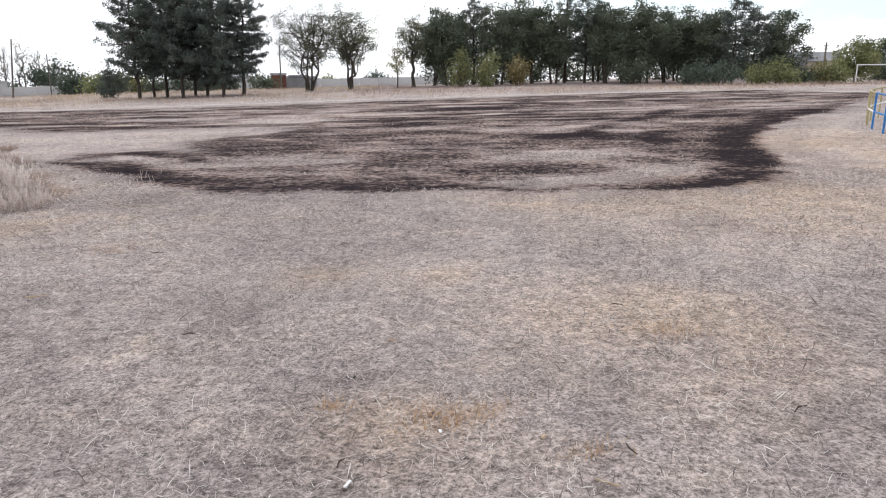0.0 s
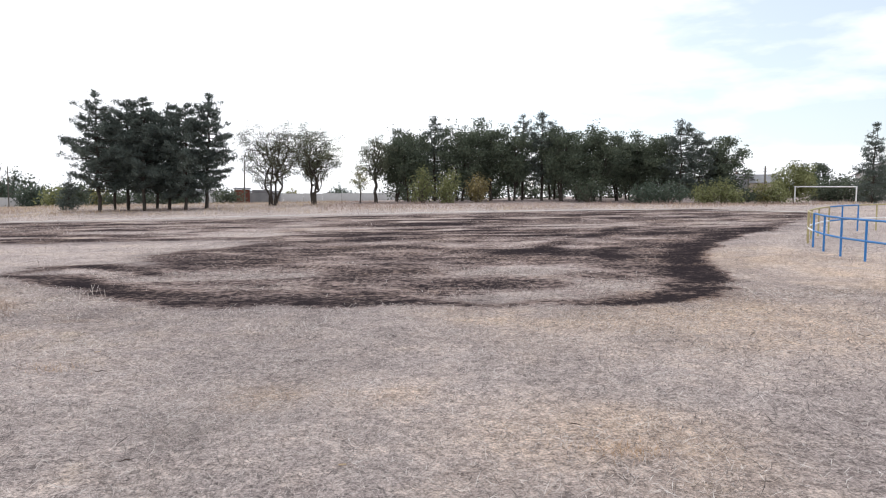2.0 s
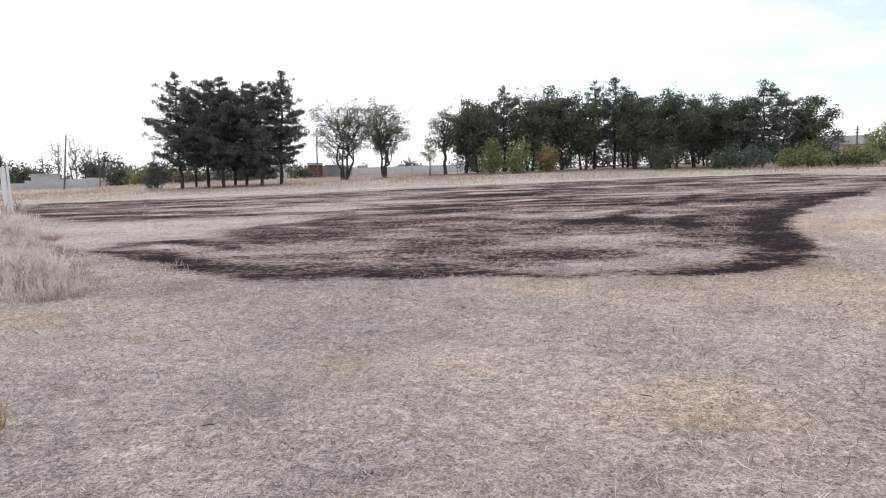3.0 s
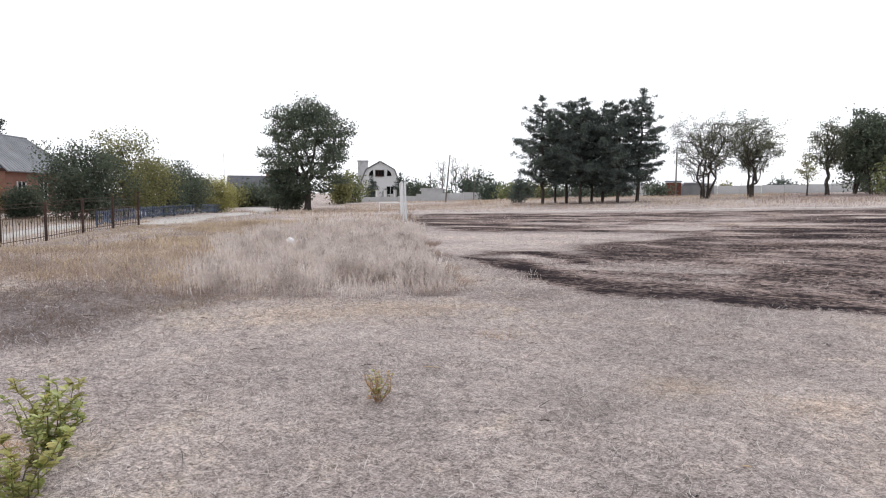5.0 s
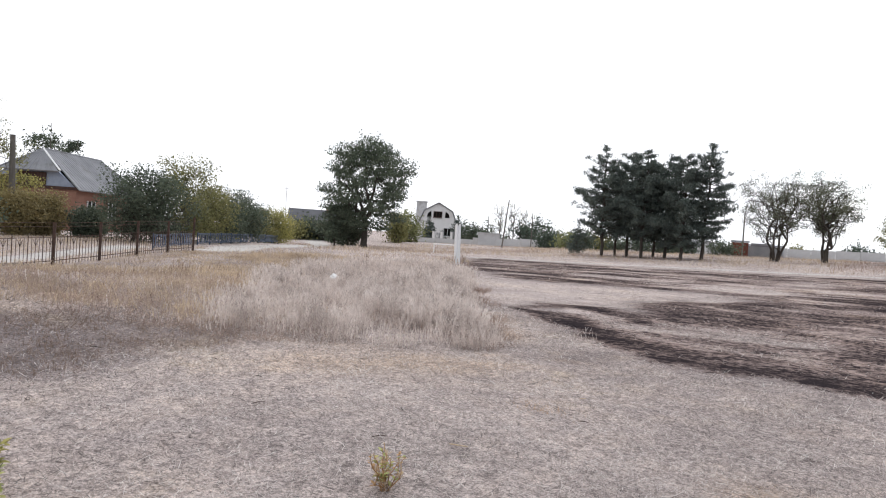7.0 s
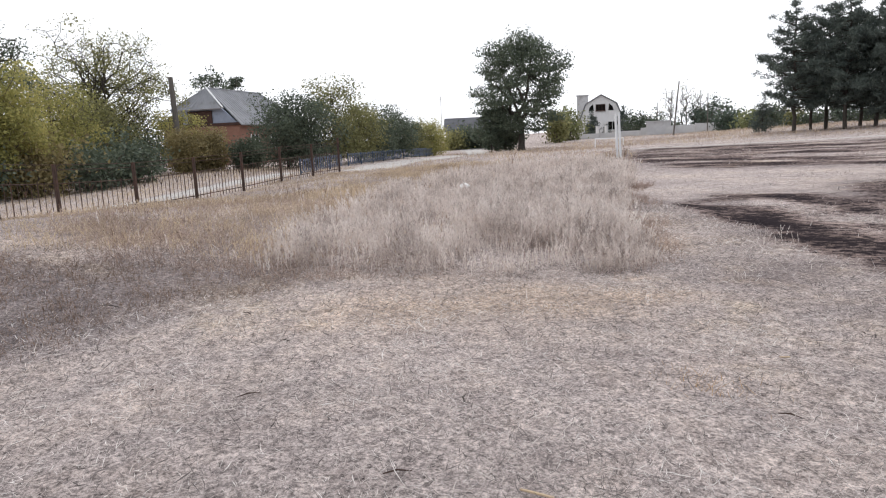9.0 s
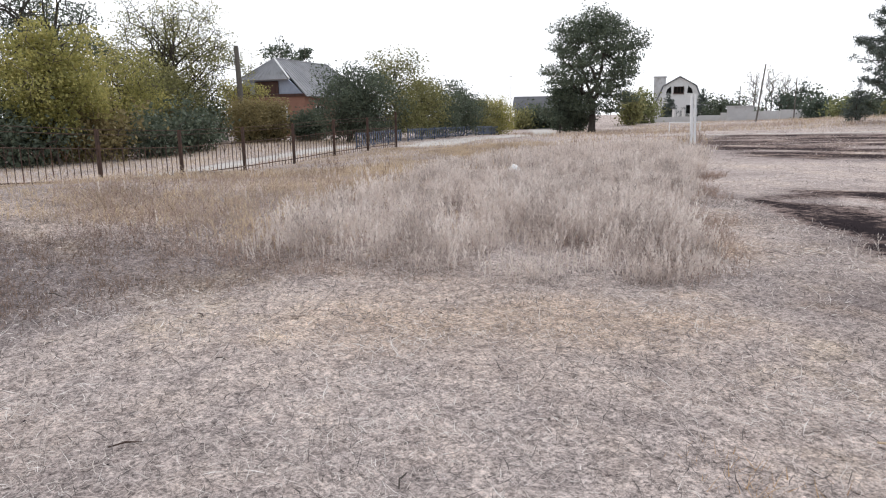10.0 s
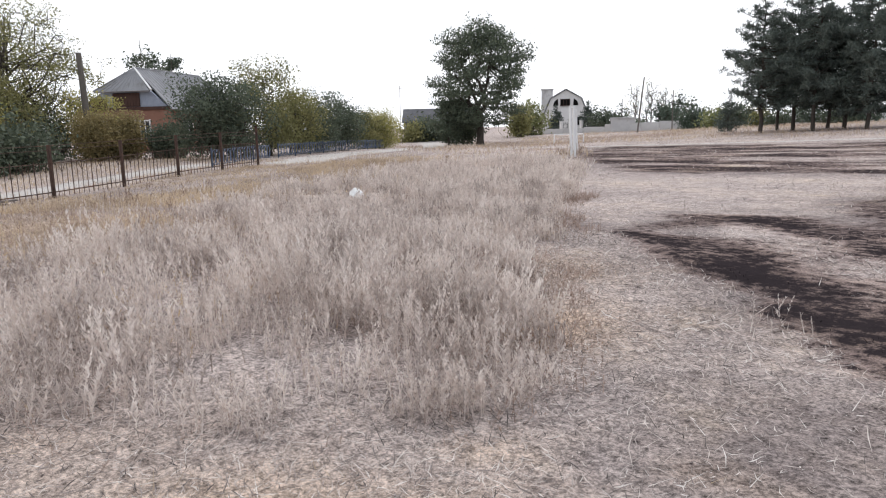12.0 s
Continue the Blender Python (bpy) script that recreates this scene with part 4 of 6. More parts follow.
for s, (x, y, h, r, mat) in enumerate([(-36.5, 2.5, 3.0, 2.4, M_LEAF), (-37.5, 6.0, 3.2, 2.4, M_RUSTLEAF), (-42.5, 7.5, 3.4, 2.4, M_LEAF), (-46.5, 11.6, 3.0, 2.4, M_RUSTLEAF), (-48.0, 15.0, 2.8, 2.2, M_LEAF), (-33, -1.5, 3.2, 2.4, M_LEAF), (-31, -6, 4.5, 3.0, M_YELLOW), (-46, 3, 4.6, 3.4, M_LEAF), (-48, 8, 4.4, 3.4, M_LEAF), (-44, -2, 4.8, 3.4, M_OLIVE), (-52, 14, 4.0, 3.2, M_LEAF), (-40, -5, 4.6, 3.2, M_LEAF), (-37, -1, 3.6, 2.6, M_RUSTLEAF), (-33.6, 4.3, 2.5, 1.7, M_LEAF), (-35.0, 7.4, 2.4, 1.7, M_RUSTLEAF), (-36.4, 9.9, 2.4, 1.7, M_LEAF), (-38.2, 12.0, 2.2, 1.6, M_LEAF), (-32.0, 1.5, 2.4, 1.7, M_LEAF), (-30.5, -2.0, 2.4, 1.8, M_LEAF)]):
    plant("bush", x, y, shrub(200 + s, h, r, r, 3200, 0.18, mat, 10, 0.4), "dense dark undergrowth bush behind the fence", "bush", "undergrowth behind the fence")
plant("leafy_tree", -69.29, 28.53, broadleaf(210, 9.6, 2.6, 2.6, 3, 1, 12, 6, 2600, 0.3, M_LEAF, clump=0.4), "dark tree behind the brick house", "tree")
# far greenery on the village edge
for s, (x, y, h, r, mat) in enumerate([
        (-67.66, 96.57, 3.9, 3.0, M_LEAF), (-66.30, 99.92, 3.6, 3.0, M_LEAF), (-57.49, 96.02, 4.4, 2.4, M_BLUESHRUB), (-52.31, 94.39, 4.2, 1.8, M_LEAF), (-59.30, 101.92, 5.4, 2.8, M_BLUESHRUB),
        (-43.23, 84.50, 2.0, 2.2, M_PALEGREEN), (-68.47, 96.00, 3.6, 2.2, M_LEAF), (-71.78, 60.57, 2.6, 2.0, M_OLIVE), (-72.31, 63.02, 3.0, 2.0, M_LEAF), (-70.66, 64.87, 3.6, 2.6, M_LEAF), (-73.19, 65.05, 3.0, 2.4, M_LEAF), (-40.50, 82.51, 2.6, 1.6, M_LEAF),
        (-50.50, 90.97, 2.6, 1.8, M_BLUESHRUB), (-44.88, 87.17, 2.2, 2.4, M_PALEGREEN), (-41.92, 90.84, 2.2, 2.2, M_OLIVE), (-13.29, 117.30, 2.2, 2.2, M_BLUESHRUB), (-22.38, 123.04, 1.6, 2.2, M_OLIVE)]):
    plant("bush", x, y, shrub(220 + s, h, r, r, 1200, 0.34, mat, 8, 0.45), "far hedge bush at the village edge", "bush", "far bushes")
for s, (x, y, h) in enumerate([(-62.19, 95.05, 7.6), (-60.53, 97.12, 8.4), (-58.4, 96.9, 7.2)]):
    plant("bare_tree", x, y, broadleaf(240 + s, h, 2.0, 1.8, 2.0, 2, 10, 7, 120, 0.2, M_OLIVE, M_TWIG, 0.2, 0.3, 0.16), "leafless grey tree at the village edge", "tree", "bare trees")


# ---- goals ----
def goal(x, y, dx, dy, width, h, r, lean, label, double=0.0):
    """A goal of two posts and a crossbar; (dx, dy): the way from the first post to the second."""
    t = thing("football_goal", x, y, label, "goal", "football goals")
    z1 = height_at(x + dx * width, y + dy * width) - height_at(x, y)
    lx, ly = lean
    ends = [(0, 0, 0), (dx * width, dy * width, z1)]
    tops = [(e[0] + lx, e[1] + ly, e[2] + h) for e in ends]
    for e, p in zip(ends, tops):
        part("post", tube([(e[0], e[1], e[2] - 0.1), p], r, 12), M_WHITEPAINT, t)
        if double:
            ox, oy = dy * double, -dx * double
            part("side_pipe", tube([(e[0] + ox, e[1] + oy, e[2] - 0.1), (p[0] + ox, p[1] + oy, p[2] + 0.04)], r * 0.9, 12), M_WHITEPAINT, t)
    a, b = Vector(tops[0]), Vector(tops[1])
    d = (b - a).normalized() * r
    part("crossbar", tube([a - d, b + d], r * 0.95, 12), M_WHITEPAINT, t)
    return t


goal(-22.0, 29.95, -0.607, 0.795, 7.3, 2.12, 0.06, (-0.07, -0.05), "white painted steel football goal with doubled posts, slightly leaning", 0.155)
goal(41.20, 72.87, 0.55, -0.835, 6.24, 2.1, 0.065, (0.0, 0.0), "white painted steel football goal across the field")


# ---- blue and yellow playground rail ----
def rail_ring():
    t = thing("playground_rail", 18.83, 14.14, "curved low steel railing painted blue and yellow", "railing", z=0.0)
    cx, cy, a, b = 0.0, 0.0, 8.5, 10.6
    n = 56
    pts = []
    for k in range(n):
        u = 2 * math.pi * k / n
        x, y = cx + a * math.cos(u), cy + b * math.sin(u)
        pts.append(Vector((x, y, height_at(x + 18.83, y + 14.14))))
    for k in range(n):
        p, q = pts[k], pts[(k + 1) % n]
        u = math.degrees(2 * math.pi * k / n)
        mat = M_BLUEPAINT if 150 < u < 178 or 104 < u < 122 else M_YELLOWPAINT
        lab = "blue painted steel tube" if mat is M_BLUEPAINT else "faded yellow painted steel tube"
        part("post", tube([p + Vector((0, 0, -0.1)), p + Vector((0, 0, 0.93))], 0.027, 8), mat, t, lab)
        for z in (0.95, 0.46):
            part("rail", tube([p + Vector((0, 0, z)), q + Vector((0, 0, z))], 0.026, 8), mat if z > 0.5 or mat is M_BLUEPAINT else M_WHITEPAINT, t, lab)


rail_ring()


# ---- iron picket fence ----
def picket_panel(l, slope):
    """Pickets, rails and forked ornaments of one bay of length l along x."""
    rails, pickets, forks = [], [], []
    for z, r in ((0.16, 0.016), (0.92, 0.012), (1.26, 0.008), (1.38, 0.008)):
        rails.append(tube([(0, 0, z), (l, 0, z + slope)], r, 6))
    n = 15
    for i in range(1, n):
        x = l * i / n
        s = slope * i / n
        hgt = 0.98 if i % 4 == 0 else 0.90
        pickets.append(tube([(x, 0, 0.02 + s), (x, 0, hgt + s)], 0.0085 if i % 4 else 0.013, 6))
        if i % 4 == 2:
            f = tube([(x, 0, 0.66 + s), (x - 0.11, 0, 0.86 + s)], 0.008, 6)
            tube([(x, 0, 0.66 + s), (x + 0.11, 0, 0.86 + s)], 0.008, 6, f)
            forks.append(f)
    return rails, pickets, forks


def iron_fence():
    a = Vector((-23.67, 10.34, 0))
    d = Vector((-0.5753, 0.8179, 0))
    l = 2.72
    for k in range(-6, 4):
        p, q = a + d * l * k, a + d * l * (k + 1)
        zp, zq = height_at(p.x, p.y), height_at(q.x, q.y)
        t = thing("fence_section", p.x, p.y, "rusty brown iron picket fence section with forked ornaments", "fence", "iron fence", turn=math.degrees(math.atan2(d.y, d.x)))
        part("post", box(0, 0, 0.62, 0.085, 0.085, 1.56, 0.01), M_RUSTIRON, t, "dark red-brown square steel post")
        rails, pickets, forks = picket_panel(l, zq - zp)
        for r in rails:
            part("rail", r, M_RUSTIRON, t)
        for r in pickets:
            part("picket", r, M_RUSTIRON, t)
        for r in forks:
            part("fork_ornament", r, M_RUSTIRON, t)
    e = a + d * l * 4
    t = thing("fence_post", e.x, e.y, "tall rusty corner post ending the iron fence", "post")
    part("post", tube([(0, 0, -0.1), (0, 0, 1.62)], 0.05, 10), M_RUSTIRON, t)


iron_fence()


def ornate_fence():
    """Low dull-blue fence of interlaced ovals before the gardens."""
    line = [(-30.5, 17.5), (-36.5, 23.6), (-44.5, 33.2), (-52, 42.5)]
    for (ax, ay), (bx, by) in zip(line, line[1:]):
        d = Vector((bx - ax, by - ay, 0))
        n = int(d.length / 2.4)
        d.normalize()
        for k in range(n):
            x, y = ax + d.x * 2.4 * k, ay + d.y * 2.4 * k
            t = thing("fence_section", x, y, "dull blue iron fence section of interlaced ovals", "fence", "blue fence", turn=math.degrees(math.atan2(d.y, d.x)))
            part("post", box(0, 0, 0.32, 0.06, 0.06, 0.9, 0.008), M_BLUEFENCE, t)
            for z in (0.10, 0.70):
                part("rail", tube([(0, 0, z), (2.4, 0, z)], 0.016, 6), M_BLUEFENCE, t)
            for i in range(6):
                c = 0.2 + 0.4 * i
                ring = [(c + 0.20 * math.cos(u), 0.0, 0.40 + 0.28 * math.sin(u)) for u in (2 * math.pi * j / 14 for j in range(15))]
                part("oval", tube(ring, 0.024, 5), M_PALEBLUE, t, "pale grey-blue oval bar")


ornate_fence()


# ---- poles ----
def pole(x, y, h, r, lean, label, arms=0):
    t = thing("utility_pole", x, y, label, "pole", "utility poles")
    top = (lean[0] * h, lean[1] * h, h)
    part("shaft", tube([(0, 0, -0.2), (lean[0] * h / 2, lean[1] * h / 2, h / 2), top], [r * 1.2, r, r * 0.8], 10), M_WOODPOLE, t)
    for k in range(arms):
        part("bracket", box(top[0], top[1] + 0.02, h - 0.5 - 0.45 * k, 0.7, 0.07, 0.09, 0.01), M_WOODPOLE, t)
        for s in (-0.28, 0.28):
            part("insulator", tube([(top[0] + s, top[1] + 0.02, h - 0.46 - 0.45 * k), (top[0] + s, top[1] + 0.02, h - 0.32 - 0.45 * k)], [0.035, 0.025], 8), M_WHITEPAINT, t)


pole(-44.30, 16.45, 5.75, 0.17, (-0.02, -0.02), "weathered wooden pole behind the iron fence")
pole(-49.7, 77.13, 6.4, 0.085, (0.08, 0.05), "leaning wooden utility pole at the village edge")
pole(-52.57, 89.58, 5.2, 0.07, (0.0, 0.0), "thin wooden utility pole at the village edge")
pole(-64.90, 96.04, 4.9, 0.07, (0.0, 0.0), "thin wooden utility pole behind the concrete wall")
pole(-24.38, 97.04, 6.0, 0.1, (0, 0), "thin wooden pole by the red shed")
pole(55.27, 106.56, 4.6, 0.13, (0, 0), "utility pole with crossarms among far roofs", 2)
pole(52.25, 105.85, 3.6, 0.1, (0, 0), "short utility pole among far roofs")


# ---- houses ----
def window(parent, x, y, z, w, h, panes=2, frame_mat=None, fill=None):
    """A window set in a wall that faces -y."""
    f = part("window", box(x, y, z, w, 0.06, h), fill or M_GLASS, parent, "dark window with divided frame")
    fm = frame_mat or M_WHITEPAINT
    for dx in (-w / 2, w / 2):
        part("frame", box(x + dx, y - 0.04, z, 0.09, 0.10, h + 0.18), fm, f)
    for dz in (-h / 2, h / 2):
        part("frame", box(x, y - 0.04, z + dz, w, 0.098, 0.09), fm, f)
    for k in range(1, panes):
        part("mullion", box(x - w / 2 + w * k / panes, y - 0.04, z, 0.06, 0.08, h), fm, f)
    part("sill", box(x, y - 0.09, z - h / 2 - 0.10, w + 0.25, 0.18, 0.05), fm, f)
    return f


def sheet_roof(name, corners, thick, mat, parent, label, ribs=0):
    """A sloping roof slab with raised ribs; corners run eave left, eave right, ridge right, ridge left."""
    a, b, c, d = (Vector(p) for p in corners)
    n = (b - a).cross(d - a).normalized()
    if n.z < 0:
        n = -n
    bm = bmesh.new()
    lo = [bm.verts.new(p) for p in (a, b, c, d)]
    hi = [bm.verts.new(p + n * thick) for p in (a, b, c, d)]
    for i in range(4):
        j = (i + 1) % 4
        bm.faces.new((lo[i], lo[j], hi[j], hi[i]))
    bm.faces.new(hi)
    bm.faces.new(lo[::-1])
    bmesh.ops.recalc_face_normals(bm, faces=bm.faces[:])
    slab = part(name, bm, mat, parent, label)
    for k in range(1, ribs):
        p, q = a.lerp(b, k / ribs) + n * thick, d.lerp(c, k / ribs) + n * thick
        part("rib", tube([p, q], 0.035, 5), mat, slab)
    return slab


def brick_house():
    h = thing("brick_house", -57.7, 22.5, "red brick village house with grey slate half-hipped roof", "house", turn=37.8, z=-0.1)
    w, l, eave, ridge = 7.0, 11.5, 3.3, 6.3
    hw = w / 2
    walls = box(0, l / 2, eave / 2, w, l, eave)
    part("wall", walls, M_REDBRICK, h)
    half = 0.56 * hw
    kz = ridge - 0.56 * (ridge - eave)
    gable = prism([(-hw, eave), (hw, eave), (half, kz), (-half, kz)], 0.02, 0.24, lambda a, b, c: (a, c, b))
    part("gable", gable, M_BLUEPLANK, h, "pale blue boarded gable")
    part("gable_boards", box(0.0, -0.02, eave + 0.68, 2.2, 0.10, 1.0, 0.01), M_DARKWOOD, h, "dark red-brown boards over the attic")
    part("gable_boards", box(-2.3, -0.02, eave + 0.45, 1.3, 0.10, 0.75, 0.01), M_DARKWOOD, h, "dark red-brown boards over the attic")
    for i in range(9):
        part("board", box(-0.98 + 0.245 * i, -0.085, eave + 0.68, 0.20, 0.03, 0.98), M_DARKWOOD, h)
    part("trim", box(0, -0.05, eave + 0.05, w + 0.3, 0.16, 0.22, 0.01), M_DARKWOOD, h, "dark wooden cornice board")
    o = 0.45
    ez = eave - 0.12
    sheet_roof("roof", [(hw + o, -o, ez), (hw + o, l + o, ez), (0, l - 1.2, ridge), (0, 1.3, ridge)], 0.09, M_SLATE, h, "weathered grey slate slope", 26)
    sheet_roof("roof", [(-hw - o, l + o, ez), (-hw - o, -o, ez), (0, 1.3, ridge), (0, l - 1.2, ridge)], 0.09, M_SLATE, h, "weathered grey slate slope", 26)
    sheet_roof("roof", [(-half - 0.35, -o, kz - 0.1), (half + 0.35, -o, kz - 0.1), (0.02, 1.35, ridge), (-0.02, 1.35, ridge)], 0.11, M_SLATE, h, "small hipped slate slope", 10)
    sheet_roof("roof", [(hw + o, l + o, ez), (-hw - o, l + o, ez), (-0.02, l - 1.25, ridge), (0.02, l - 1.25, ridge)], 0.09, M_SLATE, h, "small hipped slate slope", 12)
    part("ridge_cap", tube([(0, 1.3, ridge + 0.10), (0, l - 1.2, ridge + 0.10)], 0.08, 8), M_SLATE, h)
    part("ridge_cap", tube([(half + 0.45, -o, kz + 0.02), (0, 1.3, ridge + 0.10)], 0.07, 8), M_WHITEPAINT, h, "pale metal hip cap")
    part("ridge_cap", tube([(-half - 0.45, -o, kz + 0.02), (0, 1.3, ridge + 0.10)], 0.07, 8), M_SLATE, h)
    for x in (-1.9, 1.2):
        window(h, x, -0.02, 1.75, 1.2, 1.4, 3)
    for y in (2.2, 5.6, 8.4):
        wdw = part("window", box(hw + 0.01, y, 1.75, 0.06, 1.2, 1.4), M_GLASS, h, "dark window in the side wall")
        for dy in (-0.6, 0, 0.6):
            part("frame", box(hw + 0.05, y + dy, 1.75, 0.08, 0.08, 1.5), M_WHITEPAINT, wdw)
    part("aerial", tube([(0, 2.2, ridge), (0, 2.2, ridge + 2.3)], 0.02, 6), M_TWIG, h)
    part("aerial", tube([(0, 6.2, ridge), (0, 6.2, ridge + 1.6)], 0.02, 6), M_TWIG, h)
    return h


def white_house():
    h = thing("white_house", -79.25, 100.39, "unfinished white brick house with gambrel gable and empty windows", "house", turn=38.0, z=0.25)
    wall = [(-3.95, -0.4), (3.95, -0.4), (3.95, 2.3), (2.55, 5.75), (0, 7.2), (-2.55, 5.75), (-3.95, 2.3)]
    part("wall", prism(wall, 0, 0.4, lambda a, b, c: (a, c, b)), M_WHITEBRICK, h, "white brick gable wall")
    part("wall", prism(wall, 9.6, 10.0, lambda a, b, c: (a, c, b)), M_WHITEBRICK, h, "white brick gable wall")
    for s in (-1, 1):
        part("wall", box(s * 3.75, 5.0, 0.95, 0.4, 9.2, 2.7), M_WHITEBRICK, h)
        sheet_roof("roof", [(s * 4.15, -0.35, 2.0), (s * 4.15, 10.35, 2.0), (s * 2.62, 10.35, 5.8), (s * 2.62, -0.35, 5.8)], 0.12, M_SLATE, h, "steep grey gambrel slope", 18)
        sheet_roof("roof", [(s * 2.66, -0.35, 5.74), (s * 2.66, 10.35, 5.74), (0, 10.35, 7.26), (0, -0.35, 7.26)], 0.12, M_SLATE, h, "upper grey gambrel slope", 18)
    # attic openings and ground floor windows
    window(h, -0.1, -0.03, 5.1, 1.55, 1.05, 3, M_DARKWOOD, M_VOID)
    for s in (-1, 1):
        tri = [(s * 1.25, 4.55), (s * 2.15, 4.55), (s * 1.95, 5.25), (s * 1.35, 5.75)]
        part("attic_opening", prism(tri, -0.03, 0.05, lambda a, b, c: (a, c, b)), M_VOID, h, "dark four-cornered attic opening")
    window(h, 1.9, -0.03, 1.9, 1.5, 1.5, 2, None, M_VOID)
    window(h, -1.9, -0.03, 1.6, 1.3, 1.5, 2)
    part("tower", box(-3.3, 3.2, 3.6, 1.9, 1.9, 7.6, 0.03), M_CONCRETE, h, "grey block stair tower beside the gable")
    part("tower_cap", box(-3.3, 3.2, 7.45, 2.15, 2.15, 0.18, 0.02), M_CONCRETE, h)
    return h


brick_house()
white_house()
for x, y, hh in ((-76.70, 94.77, 4.6), (-72.71, 97.86, 5.0)):
    plant("young_spruce", x, y, conifer(260 + int(hh * 10), hh, 1.55, 0.03, 15, 8, 2800, 0.42, shape=0.8), "dark narrow spruce before the white house", "tree", "spruces by the white house")
plant("young_spruce", -74.84, 96.24, conifer(266, 2.2, 0.9, 0.05, 9, 6, 700, 0.3), "small dark spruce before the white house", "tree", "spruces by the white house")
for x, y in ((-73.48, 92.22), (-72.39, 93.08), (-71.04, 94.11)):
    t = thing("gate_pillar", x, y, "white brick gate pillar before the white house", "pillar", "gate pillars")
    part("shaft", box(0, 0, 0.9, 0.42, 0.42, 2.0, 0.02), M_WHITEBRICK, t)
    part("cap", box(0, 0, 1.95, 0.55, 0.55, 0.12, 0.02), M_CONCRETE, t)


def plain_house(x, y, turn, w, l, eave, ridge, wall_mat, roof_mat, label, z=None):
    h = thing("village_house", x, y, label, "house", "village houses", turn=turn, z=z)
    part("wall", box(0, l / 2, eave / 2 - 0.3, w, l, eave + 0.6), wall_mat, h)
    for y0 in (0.0, l - 0.25):
        part("gable", prism([(-w / 2, eave), (w / 2, eave), (w / 2, eave + 0.05), (0, ridge), (-w / 2, eave + 0.05)], y0, y0 + 0.25, lambda a, b, c: (a, c, b)), wall_mat, h)
    for s in (-1, 1):
        sheet_roof("roof", [(s * (w / 2 + 0.4), -0.3, eave - 0.15), (s * (w / 2 + 0.4), l + 0.3, eave - 0.15), (0, l + 0.3, ridge), (0, -0.3, ridge)], 0.1, roof_mat, h, "", 14)
    part("chimney", box(0.6, l * 0.6, ridge + 0.1, 0.5, 0.5, 1.0, 0.02), M_REDBRICK, h)
    window(h, -w / 4, -0.02, 1.5, 1.1, 1.2, 2)
    window(h, w / 4, -0.02, 1.5, 1.1, 1.2, 2)
    return h


# the eaves side of the dark house faces the field
plain_house(-80.10, 66.20, -42, 6.5, 9.0, 2.4, 4.1, M_GREYWALL, M_DARKROOF, "low grey village house with dark slate roof")
t = thing("aerial_mast", -80.57, 65.63, "thin aerial mast above the dark roof", "aerial")
part("mast", tube([(0, 0, -0.1), (0, 0, 7.4)], 0.03, 6), M_TWIG, t)
part("crossbar", tube([(-0.5, 0, 7.0), (0.5, 0, 7.0)], 0.02, 6), M_TWIG, t)
plain_house(56.10, 115.10, 20, 7, 12, 2.0, 3.5, M_GREYWALL, M_SLATE, "grey village house with pale slate roof beyond the grove")
plain_house(62.57, 116.27, 60, 7, 11, 2.0, 3.4, M_BEIGE, M_SLATE, "beige village house with slate roof beyond the grove")
plain_house(64.28, 89.37, -30, 8, 12, 3.0, 5.0, M_CONCRETE, M_SLATE, "pale long building behind the spruce")
plain_house(-33.84, 113.10, 70, 5, 8, 1.3, 2.1, M_CONCRETE, M_SLATE, "low grey farm building behind the pines")


def shed(x, y, turn, w, l, hgt, mat, label):
    s = thing("metal_shed", x, y, label, "shed", turn=turn)
    part("wall", box(0, 0, hgt / 2 - 0.2, w, l, hgt + 0.4, 0.02), mat, s)
    sheet_roof("roof", [(-w / 2 - 0.15, -l / 2 - 0.15, hgt + 0.02), (w / 2 + 0.15, -l / 2 - 0.15, hgt + 0.02), (w / 2 + 0.15, l / 2 + 0.15, hgt + 0.25), (-w / 2 - 0.15, l / 2 + 0.15, hgt + 0.25)], 0.06, M_DARKROOF, s, "", 8)
    part("door", box(0, -l / 2 - 0.02, 0.95, w * 0.55, 0.05, 1.9, 0.01), mat, s)
    for k in range(7):
        part("rib", box(-w / 2 + w * (k + 0.5) / 7, -l / 2 - 0.05, hgt / 2, 0.05, 0.05, hgt), mat, s)


shed(-25.19, 98.90, 14, 2.1, 3, 1.9, M_REDMETAL, "oxide red sheet metal shed behind the pines")
shed(-23.73, 105.42, 8, 5.2, 3, 1.5, M_GREYWALL, "low grey shed beside the red shed")


# ---- concrete walls of the far yards ----
def concrete_wall(a, b, h, label, step=3.0):
    d = Vector((b[0] - a[0], b[1] - a[1], 0))
    n = max(1, round(d.length / step))
    step = d.length / n
    d.normalize()
    turn = math.degrees(math.atan2(d.y, d.x))
    w = thing("concrete_wall", a[0], a[1], label, "wall", turn=turn)
    z0 = height_at(*a)
    rng = random.Random(int(a[0] * 10))
    me = None
    for k in range(n):
        x, y = a[0] + d.x * step * (k + 0.5), a[1] + d.y * step * (k + 0.5)
        if me is None:
            bm = box(0, 0, h / 2, step - 0.04, 0.12, h + 0.5, 0.02)
            box(0, -0.07, h / 2, step * 0.8, 0.05, h * 0.7, 0.015, bm)
            me = bpy.data.meshes.new("panel")
            bm.to_mesh(me)
            bm.free()
            me.materials.append(M_CONCRETE)
        p = part("panel", me, None, w)
        p.location = (step * (k + 0.5), 0, height_at(x, y) - z0 + rng.uniform(-0.06, 0.06))
    return w


